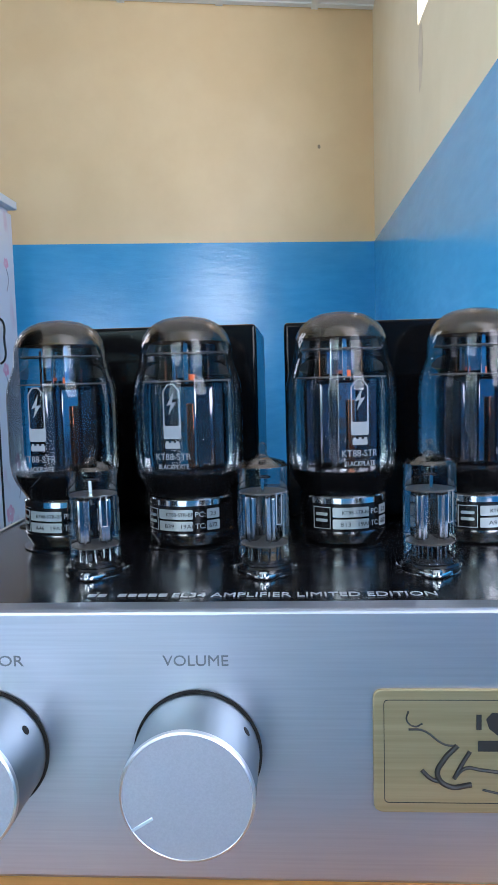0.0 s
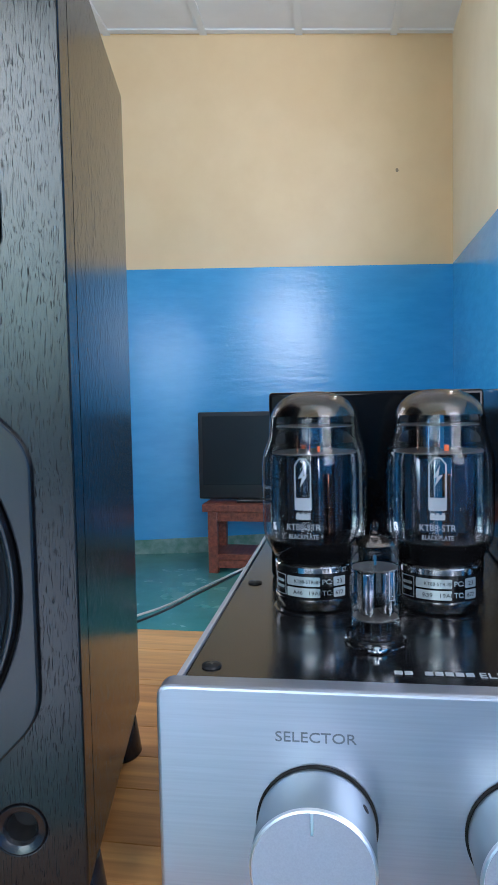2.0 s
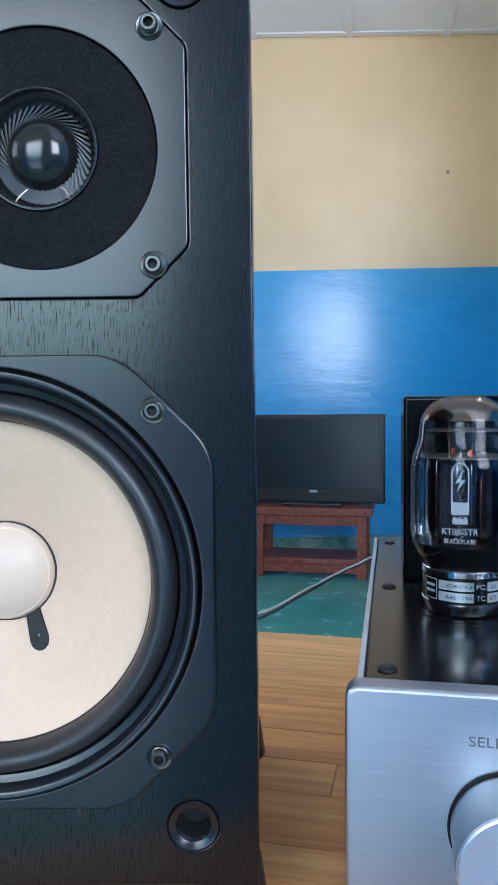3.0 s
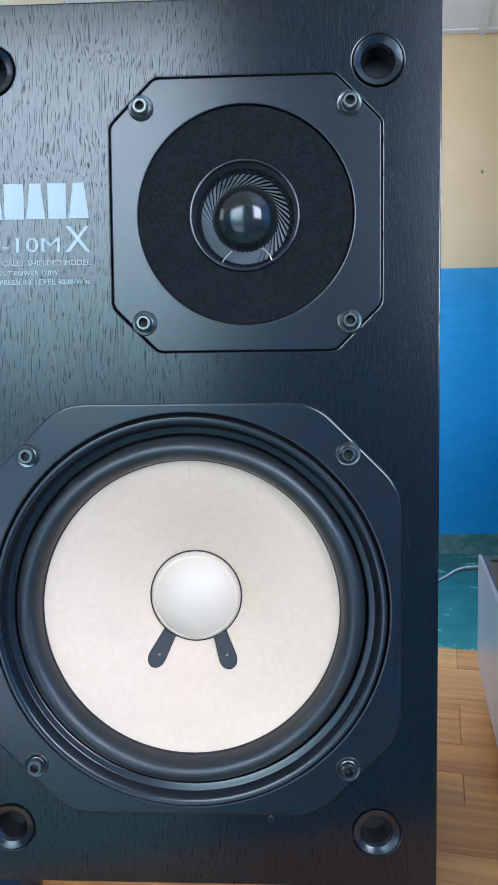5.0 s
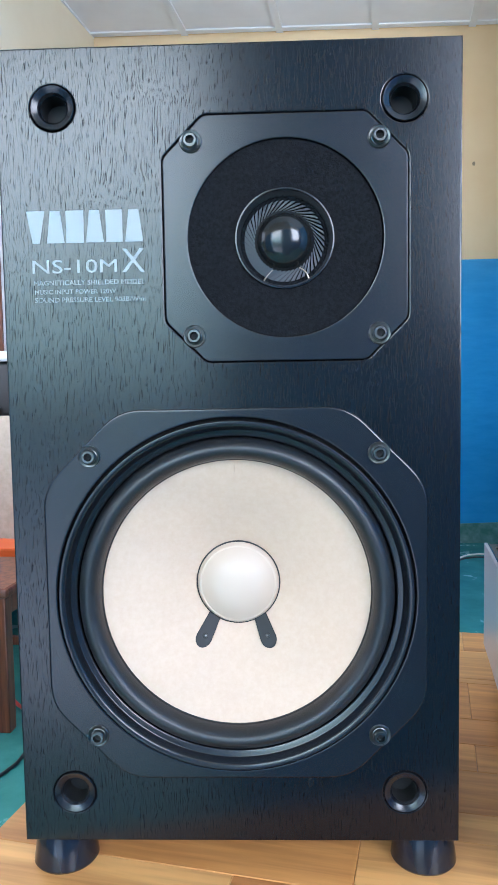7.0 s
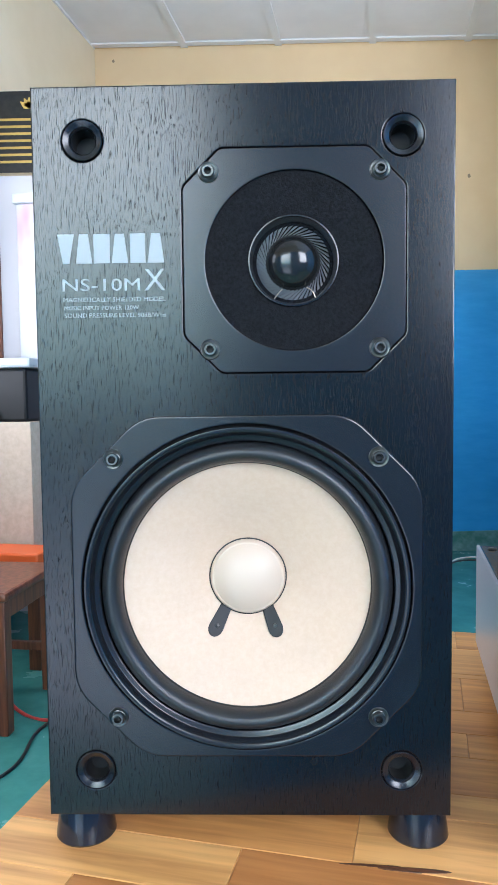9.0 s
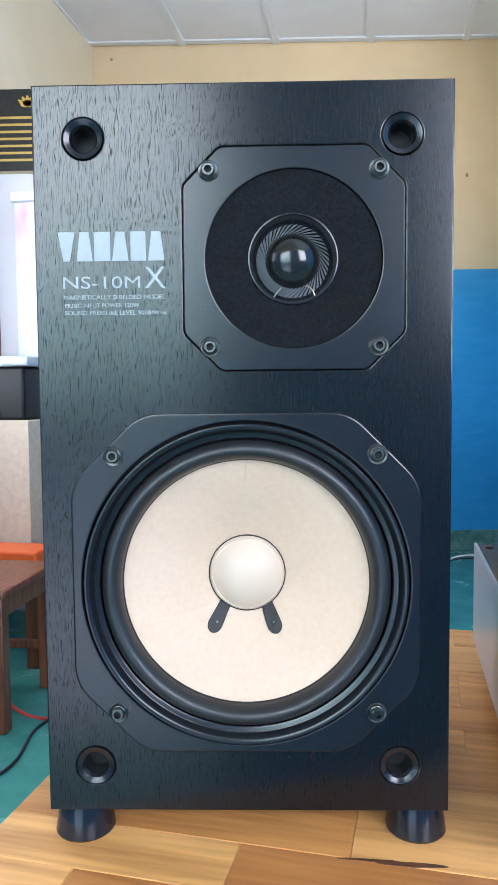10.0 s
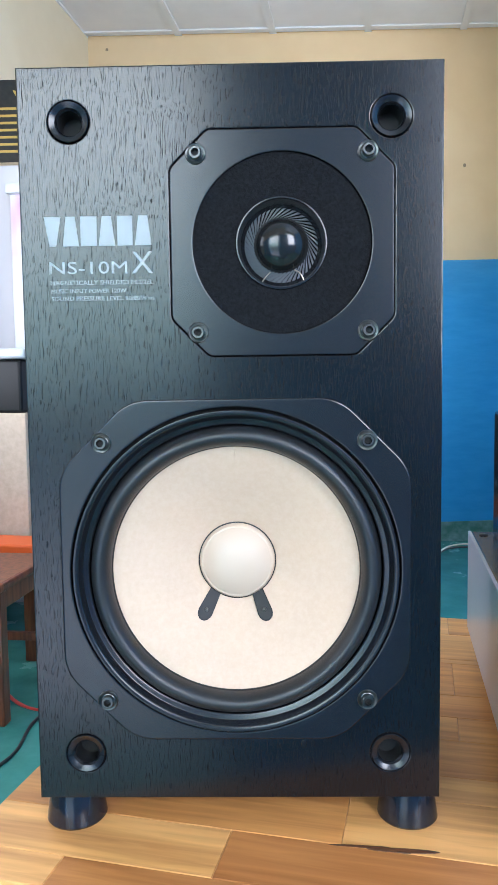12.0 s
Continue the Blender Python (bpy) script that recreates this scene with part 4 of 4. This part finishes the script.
    part("grid_fin", box(-0.0070, 0.0070, -0.0004, 0.0004, 0.0815, 0.0930, 0.0), M_ANODE_B, t, "small metal cooling fin", rot @ pose(0, 0.002, 0))
    part("getter_strap", box(-0.0011, 0.0011, -0.0065, -0.0060, 0.0800, 0.1010, 0.0002), M_CHROME, t, "shiny strap", rot)
    # print on the glass: a plain emblem and two lines
    r = 0.02585
    lines = [("KT88-STR", 0.0030, 0.0162, 0.0452), ("BLACKPLATE", 0.0022, 0.0140, 0.0405)]
    for text, size, width, z in lines:
        p = part("glass_print", curved(lettering(text, size, width, 0.00005, "CENTER"), r, turn), M_GLASSINK, t, "faint white print on the glass", Matrix.Translation((0, 0, z)))
    part("glass_mark", curved(patch(-0.0034, 0.0034, -0.0013, 0.0013), r, turn), M_GLASSINK, t, "plain white mark", Matrix.Translation((0, 0, 0.0503)))
    edge = rounded([(-0.0040, -0.0155), (0.0040, -0.0155), (0.0040, 0.0065), (0.0015, 0.0098), (-0.0015, 0.0098), (-0.0040, 0.0065)], 0.001)
    edge2 = rounded([(-0.0034, -0.0095), (0.0034, -0.0095), (0.0034, 0.0062), (0.0013, 0.0092), (-0.0013, 0.0092), (-0.0034, 0.0062)], 0.001)
    part("glass_emblem", curved(sheet([edge, edge2[::-1]], 0.0001), r, turn), M_GLASSINK, t, "white tube-shaped emblem outline", Matrix.Translation((0, 0, 0.0690)))
    bolt = [(0.0012, 0.0062), (-0.0022, -0.0002), (-0.0002, 0.0004), (-0.0014, -0.0044), (0.0024, 0.0016), (0.0003, 0.0011)]
    part("glass_bolt", curved(sheet([bolt], 0.0001), r, turn), M_GLASSINK, t, "white lightning bolt", Matrix.Translation((0, 0, 0.0690)))
    for dx in (-0.0024, 0.0, 0.0024):
        part("emblem_pin", curved(sheet([[(dx - .0006, -0.0018), (dx + .0006, -0.0018), (dx + .0006, 0.0012), (dx - .0006, 0.0012)]], 0.0001), r, turn), M_GLASSINK, t, "", Matrix.Translation((0, 0, 0.0512)))
    # label on the base
    r = 0.01985
    lab = turn
    def stick(name, bm, mat, z, rr=r, label=""):
        return part(name, curved(bm, rr, lab), mat, t, label, Matrix.Translation((0, 0, z)))
    stick("label_frame", sheet([[(-0.0205, -0.0052), (-0.0118, -0.0052), (-0.0118, 0.0052), (-0.0205, 0.0052)], [(-0.0202, -0.0049), (-0.0202, 0.0049), (-0.0121, 0.0049), (-0.0121, -0.0049)]], 0.0001), M_LABEL, 0.0140, r, "thin frame of the maker's label")
    for dz in (0.0018, -0.0012):
        stick("label_bar", patch(-0.0192, -0.0132, dz - 0.0007, dz + 0.0007), M_LABEL, 0.0140, r, "plain bar of print")
    for z in (0.0168, 0.0112):
        stick("label_field", patch(-0.0108, 0.0062, -0.0023, 0.0023), M_LABEL, z, r, "silver label field")
        stick("label_field", patch(0.0128, 0.0195, -0.0023, 0.0023), M_LABEL, z, r, "silver label field")
    stick("label_print", lettering("KT88-STR-BP", 0.0017, 0.0130, 0.00005, "CENTER"), M_INK, 0.0168, r + 0.0002)
    stick("label_print", lettering(code.replace("/", "   "), 0.0019, 0.0145, 0.00005, "CENTER"), M_INK, 0.0112, r + 0.0002)
    for text, z in (("PC:", 0.0168), ("TC:", 0.0112)):
        bm = lettering(text, 0.0025, 0.0048, 0.00005, "CENTER")
        bm.transform(Matrix.Translation((0.0097, 0, 0)))
        stick("label_word", bm, M_LABEL, z, r, "silver lettering")
    for text, z in (("23", 0.0168), ("672", 0.0112)):
        bm = lettering(text, 0.0020, 0.0030 if len(text) == 2 else 0.0042, 0.00005, "CENTER")
        bm.transform(Matrix.Translation((0.0160, 0, 0)))
        stick("label_print", bm, M_INK, z, r + 0.0002)
    return t


for x, turn, code, spin in ((0.0515, -9, "A46/19AB", 40), (0.1120, -8, "B39/19AB", 5), (0.1847, 14, "B13/19AB", 12), (0.2465, 24, "A9/19AB", 20)):
    power_tube(x, turn, code, spin)


def small_tube(x, spin):
    m = AMP @ Matrix.Translation((x, 0.0615, TOP + 0.0010)) @ Matrix.Diagonal((1.02, 1.02, 0.912, 1))
    t = thing("preamp_tube", m, "small clear nine-pin glass tube with a pointed tip", "vacuum tube", "small tubes of the amplifier")
    bulb = part("bulb", lathe([(0.0095, 0.0015), (0.0103, 0.0045), (0.0104, 0.0440), (0.0101, 0.0462), (0.0088, 0.0480), (0.0055, 0.0492), (0.0030, 0.0500), (0.0019, 0.0512), (0.0017, 0.0530), (0.0019, 0.0545), (0.0012, 0.0562), (0, 0.0568)], 48), M_BULB, t, "clear glass bulb")
    bulb.visible_shadow = False
    part("button_base", lathe([(0.0090, 0), (0.0096, 0.0030), (0.0080, 0.0052), (0, 0.0056)], 32), M_ANODE, t, "grey glass button with pins")
    part("getter", lathe([(0.0098, 0.0462), (0.0086, 0.0476), (0.0052, 0.0488), (0.0020, 0.0498), (0, 0.0498)], 40), M_GETTER, t, "silvery brown getter patch")
    rot = pose(0, 0, 0, 0, 0, spin)
    for sx in (-1, 1):
        an = bmesh.new()
        box(sx * 0.0042 - 0.0026, sx * 0.0042 + 0.0026, -0.0040, 0.0040, 0.0130, 0.0330, 0.0010, an)
        box(sx * 0.0042 - 0.0003, sx * 0.0042 + 0.0003, -0.0055, 0.0055, 0.0130, 0.0330, 0.0, an)
        part("anode", an, M_ANODE_B, t, "grey metal anode", rot)
    for z in (0.0115, 0.0345):
        part("mica", lathe([(0.0094, z), (0.0094, z + 0.0006), (0, z + 0.0006)], 24), M_MICA, t, "thin mica disc")
    for k in range(9):
        a = 2 * math.pi * k / 10
        part("support_rod", lathe([(0, 0.004), (0.0004, 0.004), (0.0004, 0.0120), (0, 0.0122)], 6), M_CHROME, t, "", Matrix.Translation((0.0062 * math.cos(a), 0.0062 * math.sin(a), 0)))
    part("getter_ring", lathe([(0.0030, 0.0408), (0.0033, 0.0411), (0.0030, 0.0414), (0.0027, 0.0411)], 24, close=True), M_CHROME, t, "small metal getter ring", pose(0, 0, 0))
    part("getter_post", box(-0.0006, 0.0006, -0.0034, -0.0030, 0.0350, 0.0411), M_CHROME, t)
    part("side_print", curved(sheet([[(-0.0014, -0.0070), (0.0014, -0.0070), (0.0014, 0.0070), (-0.0014, 0.0070)], [(-0.0010, -0.0066), (-0.0010, 0.0066), (0.0010, 0.0066), (0.0010, -0.0066)]], 0.0001), 0.0105, 38), M_GLASSINK, t, "faint white frame of print", Matrix.Translation((0, 0, 0.0285)))
    return t


for x, spin in ((0.0794, 20), (0.1492, -15), (0.2156, 10)):
    small_tube(x, spin)

# ---- television on its stand ----
STAND = pose(0.42, 3.90, FLOOR, 0, 0, -12)


def tv_stand():
    s = thing("tv_stand", STAND, "low red-brown wooden stand with two shelves", "tv stand")
    part("top_board", box(-0.35, 0.35, -0.16, 0.16, 0.355, 0.40, 0.006), M_REDWOOD, s)
    part("shelf", box(-0.31, 0.31, -0.14, 0.14, 0.075, 0.11, 0.004), M_REDWOOD, s)
    for x in (-0.32, 0.265):
        for y in (-0.15, 0.10):
            part("leg", box(x, x + 0.055, y, y + 0.05, 0, 0.355, 0.004), M_REDWOOD, s)
    for x in (-0.30, 0.28):
        part("side_rail", box(x, x + 0.02, -0.10, 0.10, 0.27, 0.31, 0.003), M_REDWOOD, s)
    part("front_rail", box(-0.265, 0.265, -0.145, -0.125, 0.30, 0.355, 0.003), M_REDWOOD, s)
    part("bottom_rail", box(-0.265, 0.265, -0.145, -0.120, 0.03, 0.075, 0.003), M_REDWOOD, s)
    return s


def television():
    t = thing("television", STAND @ Matrix.Translation((0.01, 0.0, 0.40)), "flat black television with a blank screen", "television")
    part("base", box(-0.17, 0.17, -0.10, 0.10, 0.0, 0.018, 0.006), M_TV, t)
    part("neck", box(-0.05, 0.05, -0.01, 0.03, 0.015, 0.10, 0.006), M_TV, t)
    body = part("body", box(-0.405, 0.405, -0.03, 0.045, 0.012, 0.520, 0.010), M_TV, t, "glossy black bezel")
    part("screen", box(-0.378, 0.378, -0.0325, -0.0300, 0.095, 0.497, 0.001), M_SCREEN, t, "dark blank screen")
    part("maker_badge", box(-0.022, 0.022, -0.0330, -0.0310, 0.072, 0.086, 0.002), M_LABEL, body, "small silver badge")
    return t


tv_stand()
television()

# ---- wardrobe with a floral print ----
WARD = pose(-0.525, 3.93, FLOOR, 0, 0, -90 + 80 - 0.0)


def wardrobe():
    w = thing("wardrobe", WARD, "white plastic wardrobe with pink flower print on its doors", "wardrobe")
    part("body", box(-0.44, -0.012, -1.02, 0.0, 0.04, 1.93, 0.004), M_WARD, w)
    for y0, y1, name in ((-0.33, -0.006, "door"), (-0.672, -0.348, "door"), (-1.012, -0.688, "door")):
        d = part(name, box(-0.012, 0.008, y0, y1, 0.06, 1.90, 0.003), M_WARD, w, "white door with faded pink flowers")
        part("handle", tube_path([(0.008, y0 + 0.06, 1.32), (0.030, y0 + 0.06, 1.30), (0.034, y0 + 0.06, 1.20), (0.030, y0 + 0.06, 1.10), (0.008, y0 + 0.06, 1.08)], 0.006), M_BLACK, d, "thin dark bow handle")
    part("cornice", box(-0.45, 0.03, -1.04, 0.03, 1.93, 1.975, 0.006), M_TRIM, w, "white overhanging top")
    part("plinth", box(-0.44, 0.0, -1.02, 0.0, 0.0, 0.04, 0.002), M_TRIM, w)
    for y in (-0.339, -0.680):
        part("door_gap", box(-0.012, 0.0095, y - 0.012, y + 0.012, 0.06, 1.90), M_GAP, w)
    for k, (y, z, s) in enumerate(((-0.12, 1.62, .05), (-0.20, 1.05, .06), (-0.10, 0.55, .07), (-0.25, 0.28, .08), (-0.50, 1.45, .07), (-0.45, 0.9, .05), (-0.58, 0.4, .08))):
        petals = bmesh.new()
        for p in range(5):
            a = 2 * math.pi * p / 5 + k
            lathe([(s * 0.30, 0), (s * 0.22, 0.0006), (0, 0.0007)], 10, petals)
            for v in petals.verts:
                if not v.tag:
                    v.co.x, v.co.y, v.tag = v.co.x + s * 0.33 * math.cos(a), v.co.y + s * 0.42 * math.sin(a), True
        part("flower_print", petals, M_PINK, w, "faded pink flower", Matrix.Translation((0.0082, y, z)) @ pose(0, 0, 0, 0, 90, 0))
        part("stem_print", tube_path([(0.0082, y, z - s * 0.6), (0.0082, y + 0.02, z - s * 1.6), (0.0082, y - 0.01, z - s * 3.0)], 0.003), M_STEM, w, "grey printed stem")
    return w


M_PINK = grain(material("faded_pink_print", (0.70, 0.35, 0.50), 0.4), (1, 1, 1), 20, (0.72, 0.30, 0.48), (0.74, 0.52, 0.64))
M_STEM = material("grey_stem_print", (0.30, 0.30, 0.38), 0.4)
wardrobe()
bx = thing("storage_box", WARD @ pose(-0.13, -0.60, 1.975, 0, 0, 4), "pale storage box with a red lid on the wardrobe", "box")
part("box_body", box(-0.13, 0.13, -0.22, 0.20, 0.0, 0.14, 0.012), M_TRIM, bx, "pale plastic body")
part("box_lid", box(-0.145, 0.145, -0.235, 0.215, 0.141, 0.185, 0.010), M_CABLE_R, bx, "red lid")

# ---- things by the west wall ----
def wooden_chair(m):
    c = thing("wooden_chair", m, "dark brown varnished wooden chair", "chair", "chairs by the wall")
    part("seat", box(-0.21, 0.21, -0.21, 0.21, 0.42, 0.45, 0.010), M_CHAIR, c)
    for x in (-0.20, 0.155):
        part("front_leg", box(x, x + 0.045, -0.20, -0.155, 0, 0.42, 0.005), M_CHAIR, c)
        part("back_leg", box(x, x + 0.045, 0.16, 0.205, 0, 0.92, 0.005), M_CHAIR, c)
    for z in (0.36,):
        part("apron", box(-0.16, 0.16, -0.195, -0.170, z, z + 0.06, 0.003), M_CHAIR, c)
    for x in (-0.190, 0.165):
        part("side_rail", box(x, x + 0.022, -0.16, 0.16, 0.34, 0.42, 0.003), M_CHAIR, c)
        part("stretcher", box(x, x + 0.022, -0.16, 0.16, 0.14, 0.17, 0.003), M_CHAIR, c)
    for k in range(3):
        part("back_slat", box(-0.155, 0.155, 0.172, 0.190, 0.56 + k * 0.13, 0.62 + k * 0.13, 0.004), M_CHAIR, c)
    return c


wooden_chair(pose(-0.965, 1.98, FLOOR, 0, 0, 84))


def bench():
    b = thing("low_bench", pose(-1.08, 2.62, FLOOR, 0, 0, -10), "low dark brown wooden bench by the wall", "bench")
    part("bench_top", box(-0.28, 0.30, -0.30, 0.34, 0.33, 0.36, 0.006), M_CHAIR, b)
    for x in (-0.26, 0.23):
        for y in (-0.28, 0.27):
            part("leg", box(x, x + 0.05, y, y + 0.05, 0, 0.33, 0.004), M_CHAIR, b)
    part("back_post", box(0.255, 0.300, -0.10, -0.055, 0.36, 0.66, 0.004), M_CHAIR, b)
    part("front_rail", box(-0.21, 0.23, -0.27, -0.25, 0.26, 0.33, 0.003), M_CHAIR, b)


bench()
ob = thing("orange_case", pose(-1.06, 2.44, FLOOR + 0.36, 0, 0, -10), "orange plastic case lying on the bench", "case")
part("case_body", box(-0.20, 0.22, -0.09, 0.09, 0.0, 0.085, 0.010), M_ORANGE, ob)
part("case_latch", lathe([(0.012, 0), (0.012, 0.006), (0, 0.006)], 16), M_BLACK, ob, "round black latch", pose(0.10, -0.09, 0.042, 90))
cb = thing("cardboard_box", pose(-1.12, 2.76, FLOOR + 0.36, 0, 0, -10), "plain brown cardboard box standing on the bench", "box")
part("carton", box(-0.19, 0.20, -0.17, 0.17, 0.0, 0.58, 0.004), M_CARD, cb)
part("tape", box(-0.03, 0.03, -0.172, -0.1705, 0.02, 0.57), M_TRIM, cb)
pr = thing("desktop_device", pose(-1.12, 2.76, FLOOR + 0.94, 0, 0, -10), "dark device with a pale grey sloping lid on the box", "printer")
part("device_body", box(-0.18, 0.18, -0.16, 0.16, 0.0, 0.22, 0.012), M_BLACK, pr)
part("device_lid", box(-0.205, 0.215, -0.19, 0.18, 0.22, 0.262, 0.012), M_GREY, pr, "pale grey lid")
part("device_knob", lathe([(0.015, 0), (0.015, 0.02), (0, 0.02)], 16), M_CHROME, pr, "", pose(0.05, -0.16, 0.03, 90))

# banner and white board, set across the corner and facing the room
wp = thing("display_board", pose(-1.22, 3.08, FLOOR, 0, 0, -90), "tall white display board with a brown wooden post", "board")
part("panel_board", box(0.0, 0.012, -0.02, 0.47, 0.0, 2.08, 0.002), M_WHITEBOARD, wp)
part("wooden_edge", box(-0.004, 0.022, -0.055, -0.02, 0.0, 2.50, 0.003), M_CHAIR, wp, "brown wooden post")
bn = thing("hanging_banner", pose(-1.22, 3.06, FLOOR, 0, 0, -90), "black cloth banner with gold emblem and gold lines", "banner")
part("cloth", box(0.0, 0.006, -0.05, 0.30, 2.09, 2.46, 0.002), M_BANNER, bn)
for k in range(5):
    a = -50 + 25 * k
    leaf = sheet([rounded([(0, 0), (0.014, 0.025), (0, 0.062), (-0.014, 0.025)], 0.005)], 0.0015)
    part("gold_leaf", leaf, M_BANNERGOLD, bn, "gold leaf of the emblem", Matrix.Translation((0.0085, 0.145, 2.375)) @ pose(0, 0, 0, 90, 0, 90) @ pose(0, 0, 0, 0, 0, a))
for k in range(7):
    part("gold_line", box(0.006, 0.0072, 0.0, 0.26 - 0.05 * (k % 3), 2.325 - k * 0.032, 2.336 - k * 0.032), M_BANNERGOLD, bn, "plain gold bar of print")

# ---- cables on the floor ----
def cable(name, pts, r, mat, label):
    ob = part(name, tube_path(pts, r), mat, None, label)
    return tagged(ob, category="cable")


cable("speaker_cable", [(0.02, 0.187, 0.085), (0.06, 0.20, 0.066), (0.104, 0.240, 0.061), (0.150, 0.318, 0.060), (0.200, 0.398, 0.061), (0.235, 0.430, 0.064), (0.262, 0.40, 0.066), (0.262, 0.26, 0.066)], 0.0009, M_CABLE_W, "thin white speaker cable between speaker and amplifier")
cable("speaker_cable", [(0.02, 0.187, 0.075), (0.06, 0.20, 0.056), (0.104, 0.241, 0.0565), (0.150, 0.319, 0.057), (0.200, 0.399, 0.059), (0.237, 0.434, 0.060), (0.266, 0.40, 0.062), (0.266, 0.26, 0.062)], 0.0010, M_CABLE_K, "thin black speaker cable between speaker and amplifier")
cable("black_cable", [(-0.9, 1.35, FLOOR + .005), (-0.72, 1.53, FLOOR + .005), (-0.69, 1.85, FLOOR + .005), (-0.55, 2.0, FLOOR + .005), (-0.3, 2.3, FLOOR + .005)], 0.005, M_CABLE_K, "thin black cable on the floor")
cable("red_cable", [(-1.1, 2.05, FLOOR + .25), (-0.92, 2.0, FLOOR + .08), (-0.80, 1.92, FLOOR + .006), (-0.66, 1.86, FLOOR + .006), (-0.4, 1.9, FLOOR + .006)], 0.006, M_CABLE_R, "thin red cable trailing to the floor")

# ---- table boards ----
def boards():
    rng = random.Random(11)
    made = {}
    y = 0.006
    for w in (0.052, 0.066, 0.010, 0.067, 0.039, 0.036, 0.048, 0.028, 0.053, 0.040, 0.024):
        x, first = 0.0, True
        while x < 0.80:
            n = rng.choice((0.06, 0.14, 0.20, 0.266)) if first else rng.choice((0.24, 0.30, 0.36, 0.44))
            if w < 0.02:
                n = 0.40
            if 0.80 - x - n < 0.08:
                n = 0.80 - x
            key = (round(n, 3), w)
            if key not in made:
                bm = box(0.0001, n - 0.0001, -w + 0.0001, -0.0001, -0.034, 0.0, 0.0004, seg=1)
                me = bpy.data.meshes.new("board")
                bmesh.ops.recalc_face_normals(bm, faces=bm.faces[:])
                bm.to_mesh(me)
                bm.free()
                made[key] = finish(me, M_BOARD)
            o = new("board", made[key])
            o.parent = the_table
            o.location = (x, y, 0)
            x, first = x + n, False
        y -= w


boards()
